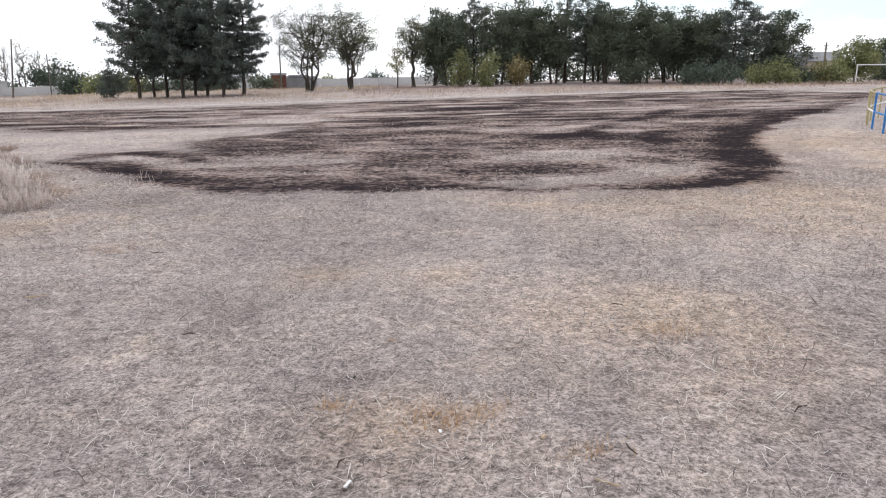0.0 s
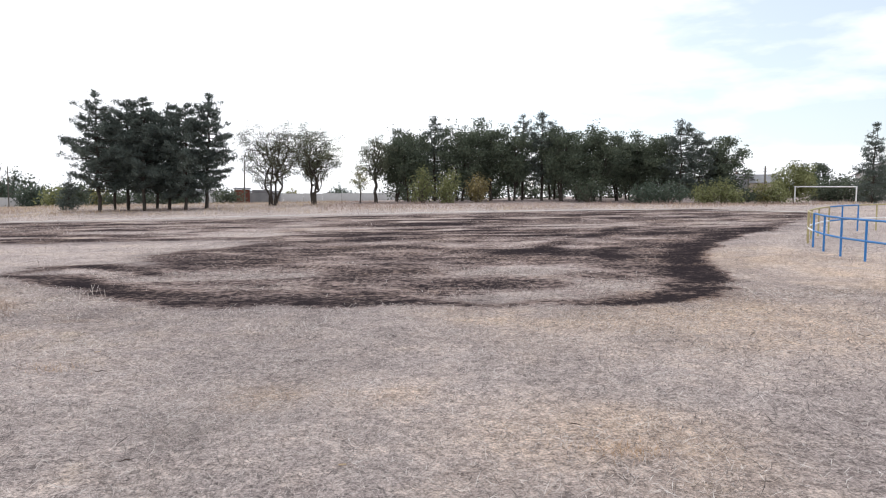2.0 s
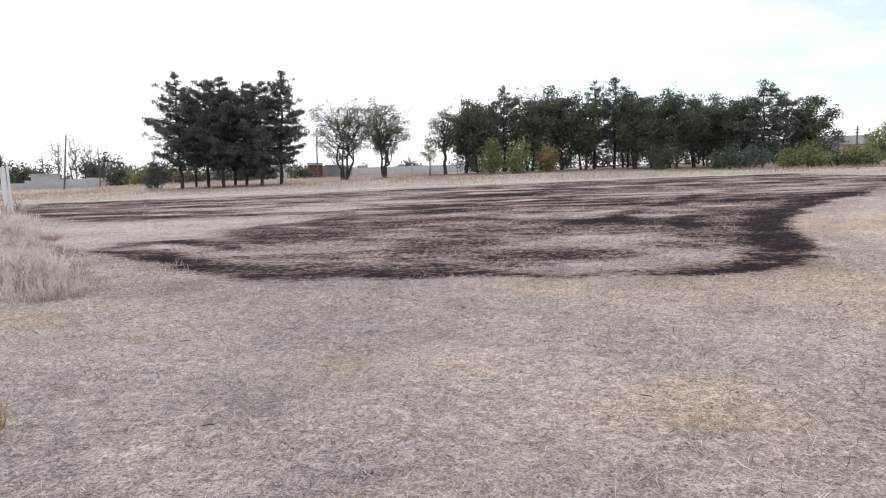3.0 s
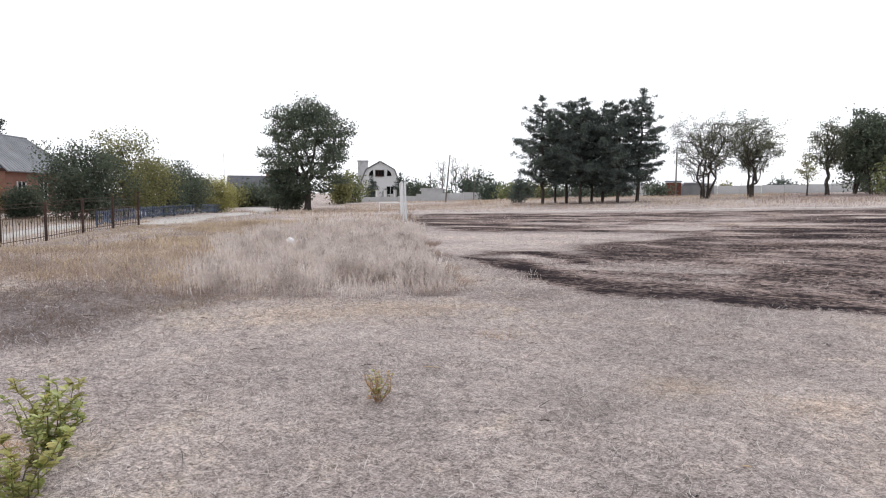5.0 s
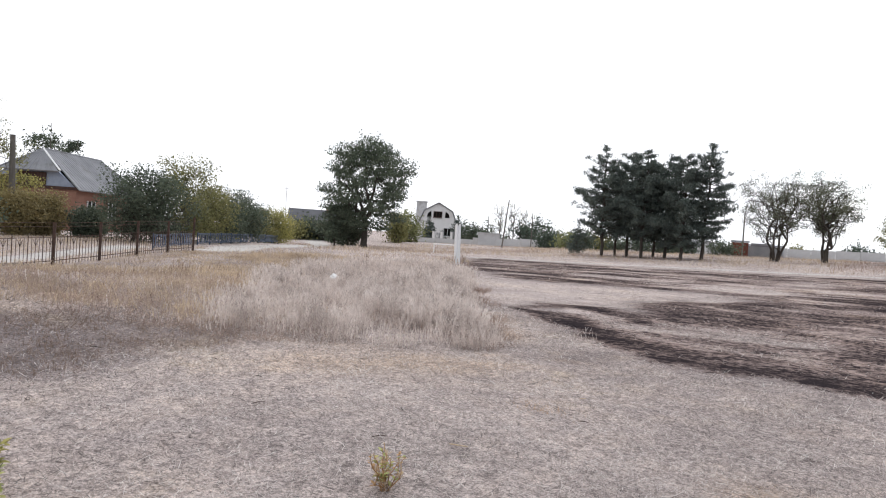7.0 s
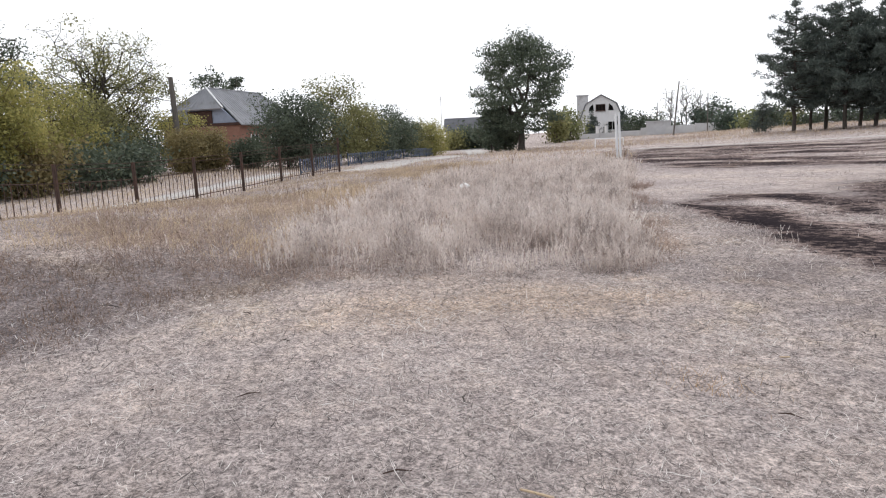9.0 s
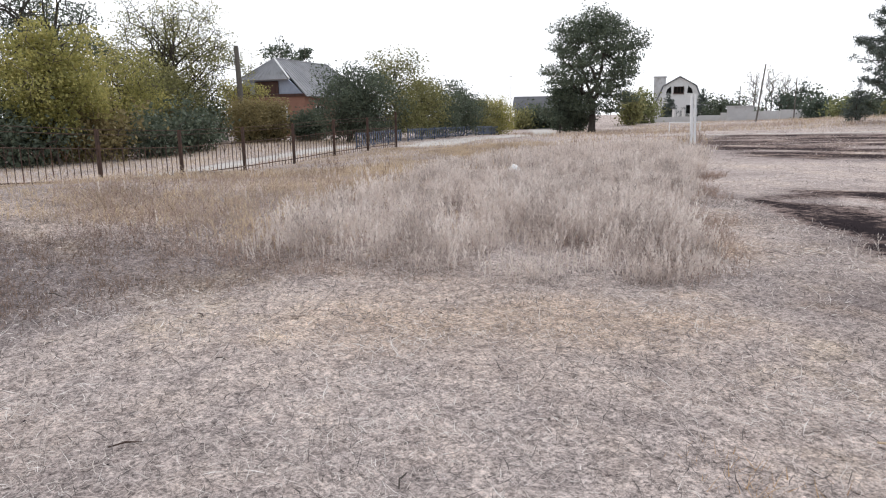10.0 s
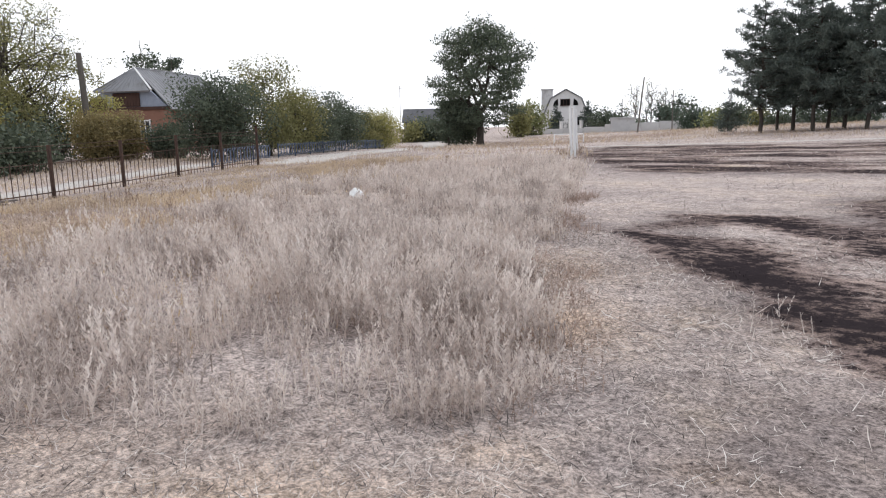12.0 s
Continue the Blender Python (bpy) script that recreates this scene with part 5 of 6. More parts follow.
concrete_wall((-74.28, 88.99), (-64.60, 91.39), 0.55, "low white panel wall before the white house")
concrete_wall((-64.03, 90.57), (-50.57, 93.07), 0.95, "pale concrete panel wall of the village yards")
concrete_wall((-52.20, 103.65), (-28.63, 108.34), 0.9, "pale concrete panel wall behind the pines")
concrete_wall((-26.41, 108.90), (-21.43, 109.99), 1.2, "pale concrete panel wall behind the trees")
concrete_wall((-21.62, 110.97), (-3.86, 117.99), 1.05, "pale concrete panel wall behind the trees")
t = thing("block_building", -60.75, 90.40, "small pale block building behind the concrete wall", "building", turn=36)
part("wall", box(0, 2, 0.8, 3.4, 3.4, 2.2, 0.03), M_CONCRETE, t)
part("roof", box(0, 2, 1.95, 3.7, 3.7, 0.14, 0.02), M_CONCRETE, t)


def low_rail(x, y, turn, l, h):
    """A low pipe rail on two posts."""
    t = thing("low_rail", x, y, "low white pipe rail on two posts in rough grass", "rail", turn=turn)
    part("post", tube([(0, 0, -0.1), (0, 0, h)], 0.04, 8), M_WHITEPAINT, t)
    part("post", tube([(l, 0, -0.1), (l, 0, h)], 0.04, 8), M_WHITEPAINT, t)
    part("bar", tube([(-0.04, 0, h + 0.035), (l + 0.04, 0, h + 0.035)], 0.04, 8), M_WHITEPAINT, t)


low_rail(-37.18, 46.98, 30, 2.2, 0.72)


# ---- loose things ----
def old_boards():
    for k, (x, y, turn, l, z) in enumerate([(-21.95, 8.5, 125, 1.5, 0.06), (-21.8, 8.6, 140, 1.3, 0.11), (-22.05, 8.7, 112, 1.2, 0.16), (-21.6, 8.1, 118, 1.0, 0.06), (-22.1, 8.4, 95, 1.0, 0.205)]):
        t = thing("old_board", x, y, "weathered grey board lying by the fence", "board", "boards by the fence", z=height_at(x, y) + z, turn=turn)
        part("board", box(0, 0, 0, l, 0.16, 0.04, 0.008), M_PLANK, t)


old_boards()


def plastic_bag(x, y):
    bm = bmesh.new()
    bmesh.ops.create_icosphere(bm, subdivisions=4, radius=0.115)
    for v in bm.verts:
        n = noise.noise(v.co * 9) * 0.035 + noise.noise(v.co * 22) * 0.018
        v.co += v.normal * n if v.normal.length else Vector()
        v.co.z *= 1.05
        if v.co.z > 0.09:
            v.co.x *= 0.75
    for f in bm.faces:
        f.smooth = True
    t = thing("plastic_bag", x, y, "crumpled white plastic bag lying in tall grass", "bag", z=height_at(x, y) + 0.11)
    part("sack", bm, M_BAG, t)


plastic_bag(-13.43, 13.09)


def leafy_sprout(x, y, h, seed, label, mats, stems=4, leaves=70, size=0.05, spread=0.14, stem_mat=None):
    """A knee-high shoot with separate toothed leaves round thin stems."""
    rng = np.random.RandomState(seed)
    t = thing("sprout", x, y, label, "plant", "sprouts")
    for s in range(stems):
        phi = 6.28 * s / stems + rng.uniform(-0.4, 0.4)
        tip = np.array([spread * math.cos(phi) * rng.uniform(0.4, 1.1), spread * math.sin(phi) * rng.uniform(0.4, 1.1), h * rng.uniform(0.65, 1.0)])
        segs = []
        pts = limb(segs, (0.02 * math.cos(phi), 0.02 * math.sin(phi), -0.03), tip, 0.005, 0.002, rng, 0.05, 6)
        part("stem", tube(pts, [0.005 - 0.0005 * i for i in range(len(pts))], 6), stem_mat or M_OLIVE, t)
        vs, fs = [], []
        for k in range(leaves // stems):
            u = rng.uniform(0.12, 1.0) ** 0.8 * 5.99
            p = pts[int(u)] + (pts[min(int(u) + 1, 6)] - pts[int(u)]) * (u - int(u))
            a = rng.uniform(0, 6.28)
            d = np.array([math.cos(a), math.sin(a), rng.uniform(-0.1, 0.9)])
            d /= np.linalg.norm(d)
            w = np.cross(d, (0, 0, 1.0))
            w /= np.linalg.norm(w)
            nrm = np.cross(w, d)
            l = size * rng.uniform(0.6, 1.35) * (1.2 - 0.3 * u / 6)
            o = len(vs)
            for fx, fy, fz in ((0, 0, 0), (0.22, 0.20, 0.05), (0.5, 0.31, 0.08), (0.8, 0.19, 0.05), (1, 0, -0.06), (0.8, -0.19, 0.05), (0.5, -0.31, 0.08), (0.22, -0.20, 0.05), (0.5, 0, 0.0)):
                vs.append(p + d * l * fx + w * l * fy + nrm * l * fz)
            for i in range(8):
                fs.append((o + 8, o + i, o + (i + 1) % 8))
        part("foliage", mesh_of("foliage", np.array(vs), np.array(fs), mats[s % len(mats)]), None, t)
    return t


leafy_sprout(-3.89, 1.86, 0.47, 5, "knee-high bright green sapling shoot in mown grass", [M_FRESH, M_FRESH, M_YELLOW], 13, 560, 0.055, 0.24)
leafy_sprout(-3.48, 1.48, 0.40, 6, "yellow-green sapling shoot with browning lower leaves", [M_FRESH, M_YELLOW, M_FRESH, M_RUSTLEAF], 11, 340, 0.054, 0.28)
leafy_sprout(-2.95, 3.75, 0.26, 8, "small yellowing weed with dry reddish stems", [M_GOLD, M_FRESH, M_ORANGE, M_YELLOW, M_GOLD], 12, 190, 0.036, 0.12, M_ORANGE)


# ---- grass ----
def blades(name, base, h, lean, width, mat, rng):
    """One-piece tapered blades; lean: sideways reach as a share of h."""
    n = len(base)
    a = rng.uniform(0, 2 * math.pi, n)
    d = np.stack((np.cos(a), np.sin(a), np.zeros(n)), 1)
    s = np.stack((-np.sin(a), np.cos(a), np.zeros(n)), 1)
    turn = rng.uniform(0, math.pi, n)[:, None]
    s = s * np.cos(turn) + d * np.sin(turn) * 0.6
    tip = base + d * (h * lean)[:, None] + np.array([0, 0, 1.0]) * h[:, None]
    v = np.stack((base - s * width[:, None] / 2, base + s * width[:, None] / 2, tip), 1).reshape(-1, 3)
    return mesh_of(name, v, np.arange(3 * n).reshape(n, 3), mat)


def scatter_disc(rng, n, cx, cy, r0, r1, power):
    r = r0 + (r1 - r0) * rng.uniform(0, 1, n) ** power
    a = rng.uniform(0, 2 * math.pi, n)
    return cx + r * np.cos(a), cy + r * np.sin(a)


def mown_grass():
    rng = np.random.RandomState(12)
    # cut straw lying on the mown field, thick along the walk
    x, y = scatter_disc(rng, 620000, -1.5, 4.5, 0, 11, 0.66)
    keep = (y > -0.6) & (inside(WILD, x, y) < 0.3) & (burn_at(x, y) < rng.uniform(0.15, 0.5, len(x)))
    keep &= rng.uniform(0, 1, len(x)) > 0.75 * litter_shade_at(x, y)
    keep &= rng.uniform(0, 1, len(x)) < 0.45 + 0.30 * value_noise(x, y, 0.14, 31) + 0.30 * value_noise(x, y, 0.5, 32)
    x, y = x[keep], y[keep]
    n = len(x)
    far = np.clip(np.hypot(x + 1.5, y - 4.5) / 8, 0, 1.6)
    l = rng.gamma(3.0, 0.016, n) + 0.015
    rise = np.abs(rng.normal(0, 0.30, n)) + 0.04
    a = rng.uniform(0, 2 * math.pi, n)
    z = land(x, y) + rng.uniform(-0.008, 0.016, n)
    p = np.stack((x, y, z), 1)
    d = np.stack((np.cos(a), np.sin(a), rise), 1) * l[:, None]
    w = rng.uniform(0.0007, 0.0019, n) * (1 + 1.3 * far)
    s = np.stack((-np.sin(a), np.cos(a), rng.normal(0, 0.4, n)), 1) * w[:, None]
    bow = np.stack((np.sin(a), -np.cos(a), np.zeros(n)), 1) * (l * rng.normal(0, 0.12, n))[:, None]
    v = np.stack((p - s, p + d * 0.5 + bow - s * 0.9, p + d, p + d * 0.5 + bow + s * 0.9), 1).reshape(-1, 3)
    ob = new("cut_straw", mesh_of("cut_straw", v, np.arange(4 * n).reshape(n, 4), M_STRAW))
    tagged(ob, "short cut grey-brown straw lying on the mown field", "grass", kind="stuff")
    # fine chaff between the straws
    x, y = scatter_disc(rng, 440000, -1.5, 4.2, 0, 9.5, 0.6)
    keep = (y > -0.3) & (inside(WILD, x, y) < 0.1) & (burn_at(x, y) < 0.25) & (rng.uniform(0, 1, len(x)) > 0.8 * litter_shade_at(x, y)) & (rng.uniform(0, 1, len(x)) < 1.3 * value_noise(x, y, 0.12, 35))
    x, y = x[keep], y[keep]
    n = len(x)
    tagged(new("chaff", blades("chaff", np.stack((x, y, land(x, y) + rng.uniform(0, 0.02, n)), 1), rng.uniform(0.001, 0.012, n), rng.uniform(2.0, 6.0, n), rng.uniform(0.0015, 0.004, n), M_CHAFF, rng)),
           "fine pale chaff on the mown field", "grass", kind="stuff")
    # short standing stubble
    x, y = scatter_disc(rng, 330000, -1, 8, 0, 46, 0.72)
    b = burn_at(x, y)
    keep = (y > -0.6) & (inside(WILD, x, y) < 0.5) & (b < rng.uniform(0.1, 0.75, len(x)))
    keep &= rng.uniform(0, 1, len(x)) < 1.5 * value_noise(x, y, 0.8, 33) - 0.15
    x, y = x[keep], y[keep]
    n = len(x)
    r = np.hypot(x + 1, y - 4)
    h = rng.gamma(4.0, 0.008, n) + 0.012 + 0.015 * np.clip((r - 9) / 10, 0, 1) * rng.uniform(0, 1, n)
    tagged(new("stubble", blades("stubble", np.stack((x, y, land(x, y) - 0.005), 1), h, rng.uniform(0.4, 3.0, n), 0.003 + 0.0005 * r, M_STRAW, rng)),
           "short dry standing stubble on the mown field", "grass", kind="stuff")
    # golden stubble in the yellow spots
    x, y = scatter_disc(rng, 60000, -1, 6.5, 0, 12, 0.6)
    keep = (gold_at(x, y) > rng.uniform(0.25, 1.3, len(x))) & (burn_at(x, y) < 0.3)
    x, y = x[keep], y[keep]
    n = len(x)
    tagged(new("golden_stubble", blades("golden_stubble", np.stack((x, y, land(x, y) - 0.003), 1), rng.gamma(3.0, 0.009, n) + 0.01, rng.uniform(0.3, 2.6, n), rng.uniform(0.003, 0.006, n), M_GOLD, rng)),
           "yellow dry stubble in spots on the mown field", "grass", kind="stuff")
    # blackened stubble in the burnt patch
    x, y = scatter_disc(rng, 150000, 0, 14, 0, 34, 0.75)
    b = burn_at(x, y)
    keep = (b > rng.uniform(0.35, 1.3, len(x))) & (y > 9)
    x, y = x[keep], y[keep]
    n = len(x)
    r = np.hypot(x, y)
    h = rng.gamma(3.0, 0.006, n) + 0.006
    tagged(new("charred_stubble", blades("charred_stubble", np.stack((x, y, land(x, y) - 0.005), 1), h, rng.uniform(0, 1.3, n), 0.003 + 0.0004 * r, M_CHARRED, rng)),
           "blackened grass stubble in the burnt patch", "grass", kind="stuff")


mown_grass()


def wormwood(name, x, y, h, mat, rng, side=13, label="", width=0.006, reach=0.6):
    """Feathery dry plants: a stalk each and many short upward side sprays."""
    n = len(x)
    base = np.stack((x, y, land(x, y) - 0.01), 1)
    a = rng.uniform(0, 2 * math.pi, n)
    ln = rng.uniform(0.0, reach, n)
    axis = np.stack((np.cos(a) * ln, np.sin(a) * ln, np.ones(n)), 1) * h[:, None]
    r = np.hypot(x + 2, y - 5)
    w = (width * 0.5 + 0.00035 * r)[:, None]
    s = np.stack((-np.sin(a), np.cos(a), np.zeros(n)), 1) * w
    vs = [np.stack((base - s * 0.6, base + s * 0.6, base + axis), 1)]
    for k in range(side):
        t = rng.uniform(0.22, 1.0, n)[:, None]
        p = base + axis * t
        b = rng.uniform(0, 2 * math.pi, n)
        l = (h * rng.uniform(0.10, 0.24, n) * (1.25 - 0.75 * t[:, 0]))[:, None]
        d = np.stack((np.cos(b) * 0.75, np.sin(b) * 0.75, rng.uniform(0.5, 1.1, n)), 1) * l
        q = np.stack((-np.sin(b), np.cos(b), np.zeros(n)), 1) * w * rng.uniform(0.5, 1.2, (n, 1))
        vs.append(np.stack((p - q, p + q, p + d), 1))
    v = np.concatenate(vs).reshape(-1, 3)
    ob = new(name, mesh_of(name, v, np.arange(len(v)).reshape(-1, 3), mat))
    return tagged(ob, label, "grass", kind="stuff")


def wild_grass():
    rng = np.random.RandomState(21)

    def tufts(n, x0, x1, y0, y1, per, spread):
        """Plants in clumps: centres, each with several plants round it."""
        cx, cy = rng.uniform(x0, x1, n), rng.uniform(y0, y1, n)
        k = rng.uniform(0.35, 1.0, n)
        ox, oy = rng.normal(0, spread, n * per), rng.normal(0, spread, n * per)
        x, y = np.repeat(cx, per) + ox, np.repeat(cy, per) + oy
        dome = 0.45 + 0.75 * np.exp(-(ox ** 2 + oy ** 2) / (2.6 * spread ** 2))
        d = inside(WILD, x, y) + 0.45 * (value_noise(x, y, 1.3, 41) - 0.35) + 0.35 * (value_noise(x, y, 0.4, 42) - 0.5)
        return x, y, d, np.repeat(k, per) * dome

    def gold_side(x, y):
        return np.clip((-x - y - 0.9 + 3.4 * (value_noise(x, y, 1.8, 71) - 0.5)) / 2.4, 0, 1)

    def clear_of_bag(x, y, h):
        h = np.where(near_line(FENCE_LINE, x, y) < 3.0, h * 0.5, h)
        near = np.hypot(x + 13.1, y - 12.7) < 1.2
        h = np.where(near, np.minimum(h, 0.12), h)
        return np.where(np.hypot(x + 20.9, y - 8.0) < 1.3, np.minimum(h, 0.07), h)

    # grey wormwood near the mown edge
    x, y, d, k = tufts(6200, -22, -5, 4.5, 26, 16, 0.17)
    g = gold_side(x, y)
    r = np.hypot(x + 5.5, y - 8)
    d = d + 0.22
    keep = (d > 0) & (rng.uniform(0, 1, len(x)) < (1 - 0.985 * g) * np.clip(1.3 - r / 16, 0.2, 1) * np.clip(2.0 * value_noise(x, y, 0.7, 43) + 0.1, 0.35, 1))
    x, y, d, k = x[keep], y[keep], d[keep], k[keep]
    east = np.clip((x + 0.75 * y - 0.5) / 2.2, 0, 1) * (y > 9)
    h = (0.18 + 0.30 * value_noise(x, y, 0.8, 45)) * (0.5 + 0.7 * k) * rng.uniform(0.7, 1.15, len(x)) * np.clip(0.62 + d / 0.7, 0, 1) * (1 - 0.6 * east) * (1 - 0.45 * gold_side(x, y))
    wormwood("wormwood", x, y, clear_of_bag(x, y, h), M_SAGE, rng, 28, "tall dry grey wormwood and sedge beside the mown field", 0.008)
    # lower golden and brown grass toward the fence
    x, y, d, k = tufts(19000, -30, -7, -2, 27, 7, 0.12)
    g = gold_side(x, y)
    keep = (d > -0.1) & (rng.uniform(0, 1, len(x)) < 0.22 + 0.78 * g) & (rng.uniform(0, 1, len(x)) < 0.15 + value_noise(x, y, 1.0, 47))
    x, y, k = x[keep], y[keep], k[keep]
    h = (0.05 + 0.19 * value_noise(x, y, 1.6, 49)) * (0.55 + 0.6 * k) * rng.uniform(0.6, 1.2, len(x))
    wormwood("golden_grass", x, y, clear_of_bag(x, y, h), M_GOLD, rng, 7, "golden brown dry grass on the low bank", 0.008, 1.5)
    # brown seed heads among the golden grass
    x, y, d, k = tufts(70, -24, -9, 2, 18, 7, 0.14)
    keep = (d > 0.3) & (gold_side(x, y) > 0.3)
    x, y = x[keep], y[keep]
    wormwood("brown_weeds", x, y, rng.uniform(0.10, 0.26, len(x)), M_RUST, rng, 12, "dark brown dry weeds among golden grass", 0.005, 1.1)
    # low reddish dead grass under and before the wormwood
    x, y, d, k = tufts(5200, -14, -5.2, 4.5, 17, 9, 0.13)
    keep = (d > -0.5) & (d < 5) & (rng.uniform(0, 1, len(x)) < np.clip(2.6 * value_noise(x, y, 1.5, 73) - 0.55 + 0.5 * gold_side(x, y), 0.08, 1) * np.clip(1.2 - np.abs(d) / 3, 0.3, 1))
    x, y, k = x[keep], y[keep], k[keep]
    wormwood("reddish_dead_grass", x, y, rng.uniform(0.05, 0.17, len(x)) * (0.5 + 0.6 * k), M_REDDISH, rng, 5, "low reddish-brown dead grass among the wormwood", 0.005, 1.8)
    # pale stalks fallen out of the edge of the wormwood
    n = 900
    x, y = rng.uniform(-10.5, -5.2, n), rng.uniform(4, 11, n)
    d = inside(WILD, x, y)
    keep = (d > -0.45) & (d < 0.35)
    x, y = x[keep], y[keep]
    n = len(x)
    tagged(new("fallen_stalks", blades("fallen_stalks", np.stack((x, y, land(x, y) + 0.01), 1), rng.uniform(0.03, 0.10, n), rng.uniform(2.5, 6.0, n), rng.uniform(0.004, 0.008, n), M_SAGE, rng)),
           "pale fallen stalks along the edge of the wormwood", "grass", kind="stuff")
    # matted dark tufts on the mown bank
    x, y, d, k = tufts(4200, -13, -5.5, -1, 7, 9, 0.07)
    keep = (d < 0.1) & (litter_shade_at(x, y) > rng.uniform(0.3, 0.9, len(x)))
    x, y, k = x[keep], y[keep], k[keep]
    wormwood("bank_grass", x, y, rng.uniform(0.03, 0.10, len(x)) * (0.5 + 0.7 * k), M_RUST, rng, 4, "matted grey-brown dead grass on the mown bank", 0.004, 2.2)
    # distant rough grass between the field and the village
    n = 85000
    x, y = rng.uniform(-62, 52, n), rng.uniform(12, 84, n)
    wild = inside(WILD, x, y)
    out = inside(BURN, x, y)
    rim = (out < -2.0) & (y > 44.5 + 0.10 * x) & (y > 47 - 1.2 * np.abs(x) * (x > 0))
    bare = np.maximum(inside(GROVE_FLOOR, x, y), inside(PINE_FLOOR, x, y)) > rng.uniform(-0.5, 3.0, n)
    keep = ((wild > 0) | rim) & ~bare & (x < 36) & (near_line(FENCE_LINE, x, y) > 1.5) & (near_line(TRACK, x, y) > 1.3) & (near_line(PATHWAY, x, y) > 1.0)
    x, y = x[keep], y[keep]
    h = (0.06 + 0.34 * value_noise(x, y, 2.0, 51) ** 1.5) * rng.uniform(0.6, 1.2, len(x))
    r = np.hypot(x, y)
    mix = value_noise(x, y, 4.0, 53) + rng.uniform(-0.2, 0.2, len(x))
    rusty = (mix > 0.66) | (y > 50 + 6 * mix) & (x > -8)
    for name, sel, mat, lab in (("far_grass", (mix < 0.28) & ~rusty, M_SAGE, "pale grey rough grass at the field's far edge"), ("far_golden_grass", (mix >= 0.28) & ~rusty, M_GOLD, "golden rough grass at the field's far edge"),
                                ("far_reddish_grass", rusty, M_REDDISH, "reddish-brown dead grass along the grove")):
        xs, ys = x[sel], y[sel]
        wormwood(name, xs, ys, h[sel], mat, rng, 4, lab, 0.012, 1.3)
    # golden grass behind the fence
    n = 26000
    x, y = rng.uniform(-44, -18, n), rng.uniform(-6, 22, n)
    side = (x + 23.67) * 0.818 + (y - 10.34) * 0.575
    keep = (side < -0.3) & (side > -14) & (near_line(PATHWAY, x, y) > 0.9)
    x, y = x[keep], y[keep]
    wormwood("garden_grass", x, y, rng.uniform(0.06, 0.18, len(x)), M_GOLD, rng, 3, "dry golden grass behind the iron fence", 0.008)


FENCE_LINE = [(-18.6, 3.1), (-23.67, 10.34), (-29.9, 19.2)]
wild_grass()


def single_stalks():
    """Single taller weeds that stand out of the grass."""
    rng = np.random.RandomState(77)
    spots = [(-5.3, 11.0, 0.17, M_SAGE, 7), (-5.1, 10.7, 0.15, M_SAGE, 5), (-5.7, 11.4, 0.11, M_SAGE, 4), (-20.0, 20.9, 0.75, M_RUST, 4), (-22.1, 30.6, 0.6, M_RUST, 12), (-22.3, 29.8, 0.5, M_RUST, 10),
             (-14.5, 9.4, 0.33, M_RUST, 8), (-15.2, 9.9, 0.36, M_RUST, 8), (-16.6, 11.4, 0.40, M_RUST, 8), (-13.4, 7.6, 0.28, M_RUST, 6), (-9.4, 8.0, 0.5, M_SAGE, 10)]
    for k, (x, y, h, mat, n) in enumerate(spots):
        xs, ys = x + rng.normal(0, 0.13, n), y + rng.normal(0, 0.13, n)
        t = thing("dry_weed", x, y, "dry branching weed stalks standing above the grass", "plant", "dry weeds", z=0.0)
        t.location = (0, 0, 0)
        ob = wormwood("weed_clump", xs, ys, h * rng.uniform(0.7, 1.1, n), mat, rng, 16, "", 0.0035, 0.6)
        ob.parent = t
        if "category" in ob:
            del ob["category"]


single_stalks()


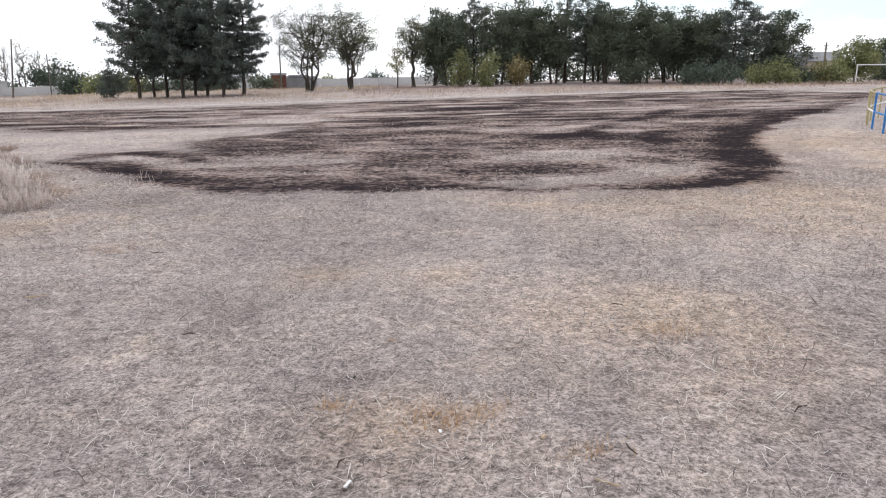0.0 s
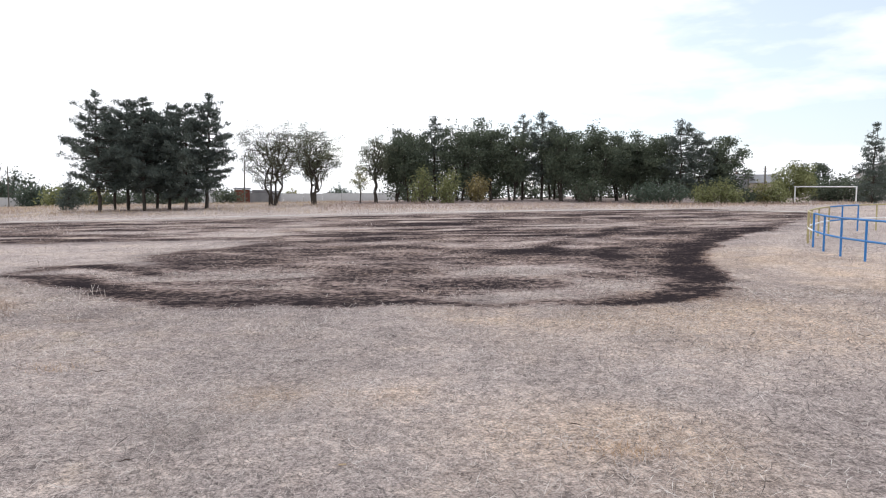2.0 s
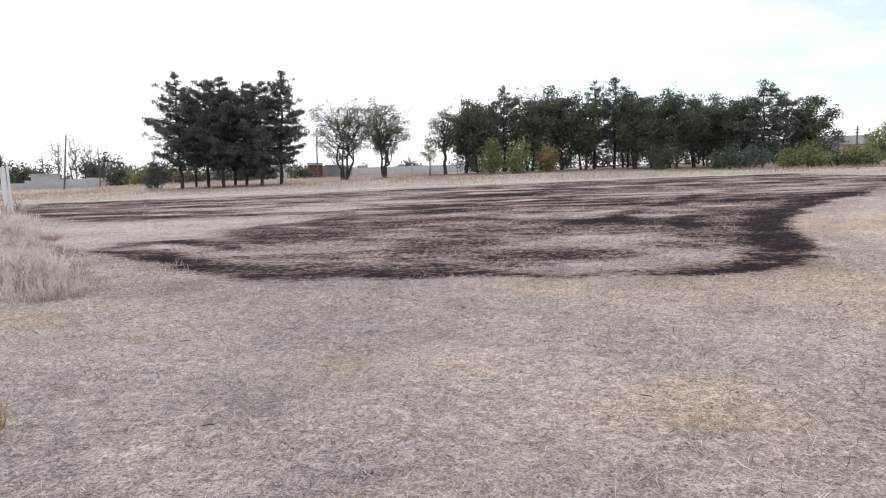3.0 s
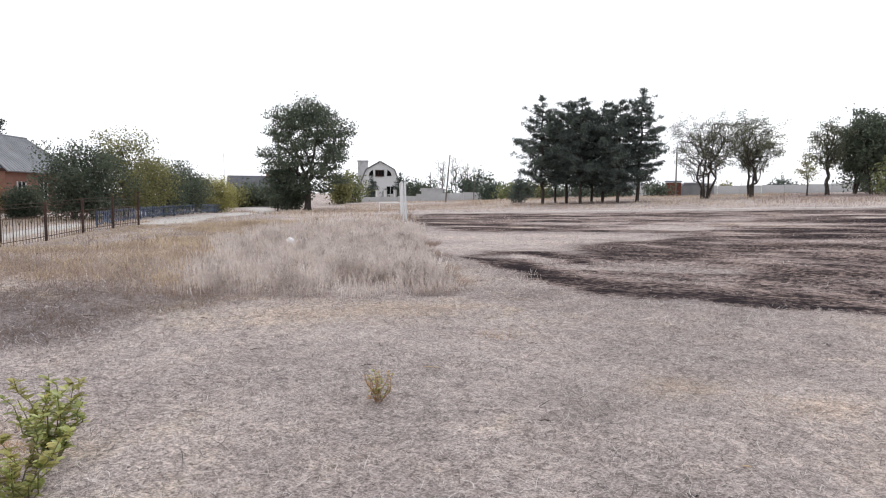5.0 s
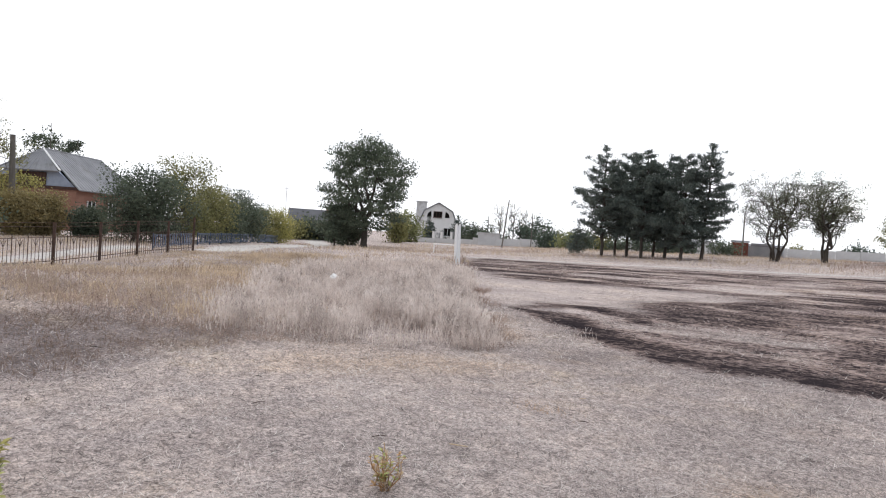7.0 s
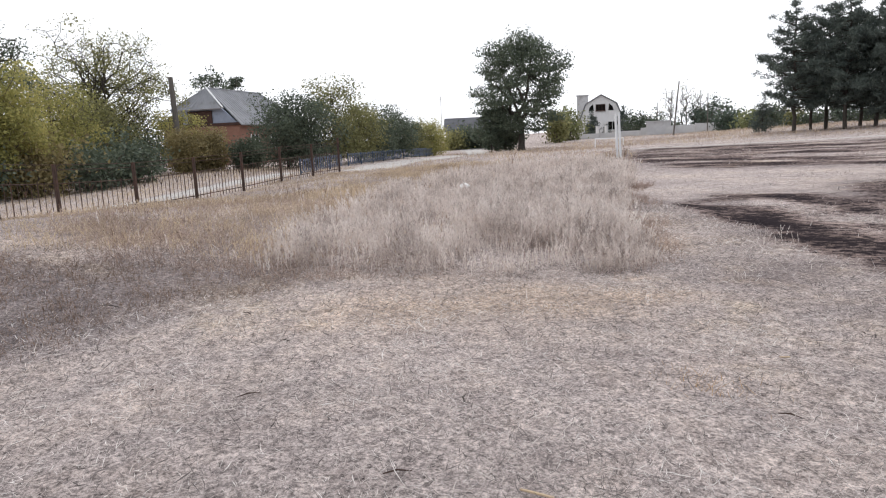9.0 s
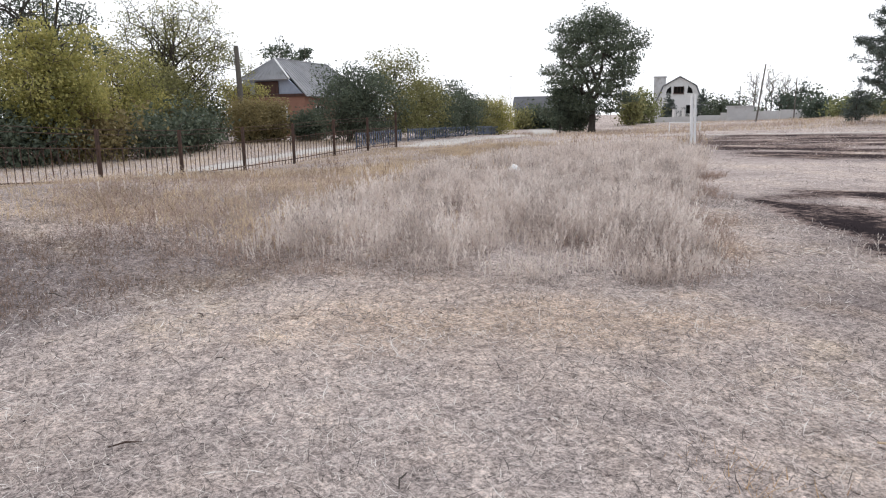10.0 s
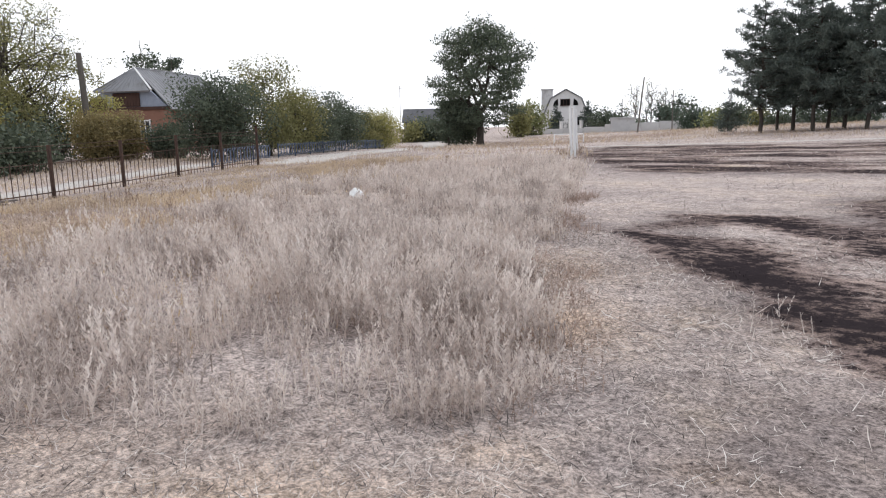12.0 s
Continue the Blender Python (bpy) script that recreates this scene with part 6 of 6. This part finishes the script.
def orange_tufts():
    """Small orange tufts of dead grass left by the mower."""
    rng = np.random.RandomState(83)
    xs, ys = [], []
    for x, y, n, r in ((-0.12, 2.88, 150, 0.09), (-0.62, 3.02, 60, 0.05), (0.1, 2.95, 120, 0.10), (0.55, 2.6, 90, 0.08), (1.3, 4.1, 160, 0.14), (-4.3, 1.75, 240, 0.14), (-6.2, 9.6, 200, 0.2), (-3.3, 6.2, 120, 0.16)):
        xs.append(x + rng.normal(0, r, n))
        ys.append(y + rng.normal(0, r * 0.6, n))
    x, y = np.concatenate(xs), np.concatenate(ys)
    n = len(x)
    ob = new("orange_grass", blades("orange_grass", np.stack((x, y, land(x, y)), 1), rng.uniform(0.02, 0.07, n), rng.uniform(0.2, 1.6, n), rng.uniform(0.003, 0.006, n), M_ORANGE, rng))
    tagged(ob, "small orange-brown tufts of dead grass on the field", "grass", kind="stuff")


orange_tufts()


def litter():
    """Twigs and pale chips lying on the mown grass."""
    rng = random.Random(5)
    for k, (x, y, l, turn) in enumerate([(-5.7, 4.9, 0.10, 30), (-4.9, 4.3, 0.16, 80), (-6.6, 5.0, 0.16, 10), (-4.0, 5.1, 0.13, 140), (-3.6, 4.4, 0.15, 60), (-1.7, 4.0, 0.09, 20), (0.7, 2.6, 0.12, 110), (1.6, 3.0, 0.14, 40), (-0.5, 2.5, 0.10, 75), (-7.6, 4.2, 0.30, 25), (1.1, 4.6, 0.11, 160), (-2.8, 6.1, 0.13, 15)]):
        t = thing("twig", x, y, "short dark twig lying on mown grass", "twig", "twigs", z=height_at(x, y) + 0.02, turn=turn)
        b = tube([(-l * 0.4, 0, 0), (0, 0.008, 0.006), (l * 0.4, -0.008, 0.002)], [0.003, 0.0045, 0.002], 6)
        part("stick", b, M_RUSTIRON if k % 3 else M_BARK, t)
    for k, (x, y, l, turn) in enumerate([(-0.45, 2.35, 0.05, 70), (-0.42, 3.9, 0.045, 10), (0.55, 2.35, 0.10, 150), (1.75, 2.2, 0.11, 120), (-3.1, 4.7, 0.14, 20), (0.35, 2.7, 0.04, 60), (-0.1, 2.75, 0.03, 100), (-6.3, 5.9, 0.05, 10), (-3.2, 6.9, 0.06, 45)]):
        t = thing("wood_chip", x, y, "pale dry chip lying on mown grass", "chip", "pale chips", z=height_at(x, y) + 0.02, turn=turn)
        part("chip", box(0, 0, 0, l, 0.014, 0.006, 0.002), M_BAG if k % 3 == 0 else M_GOLD, t)


litter()
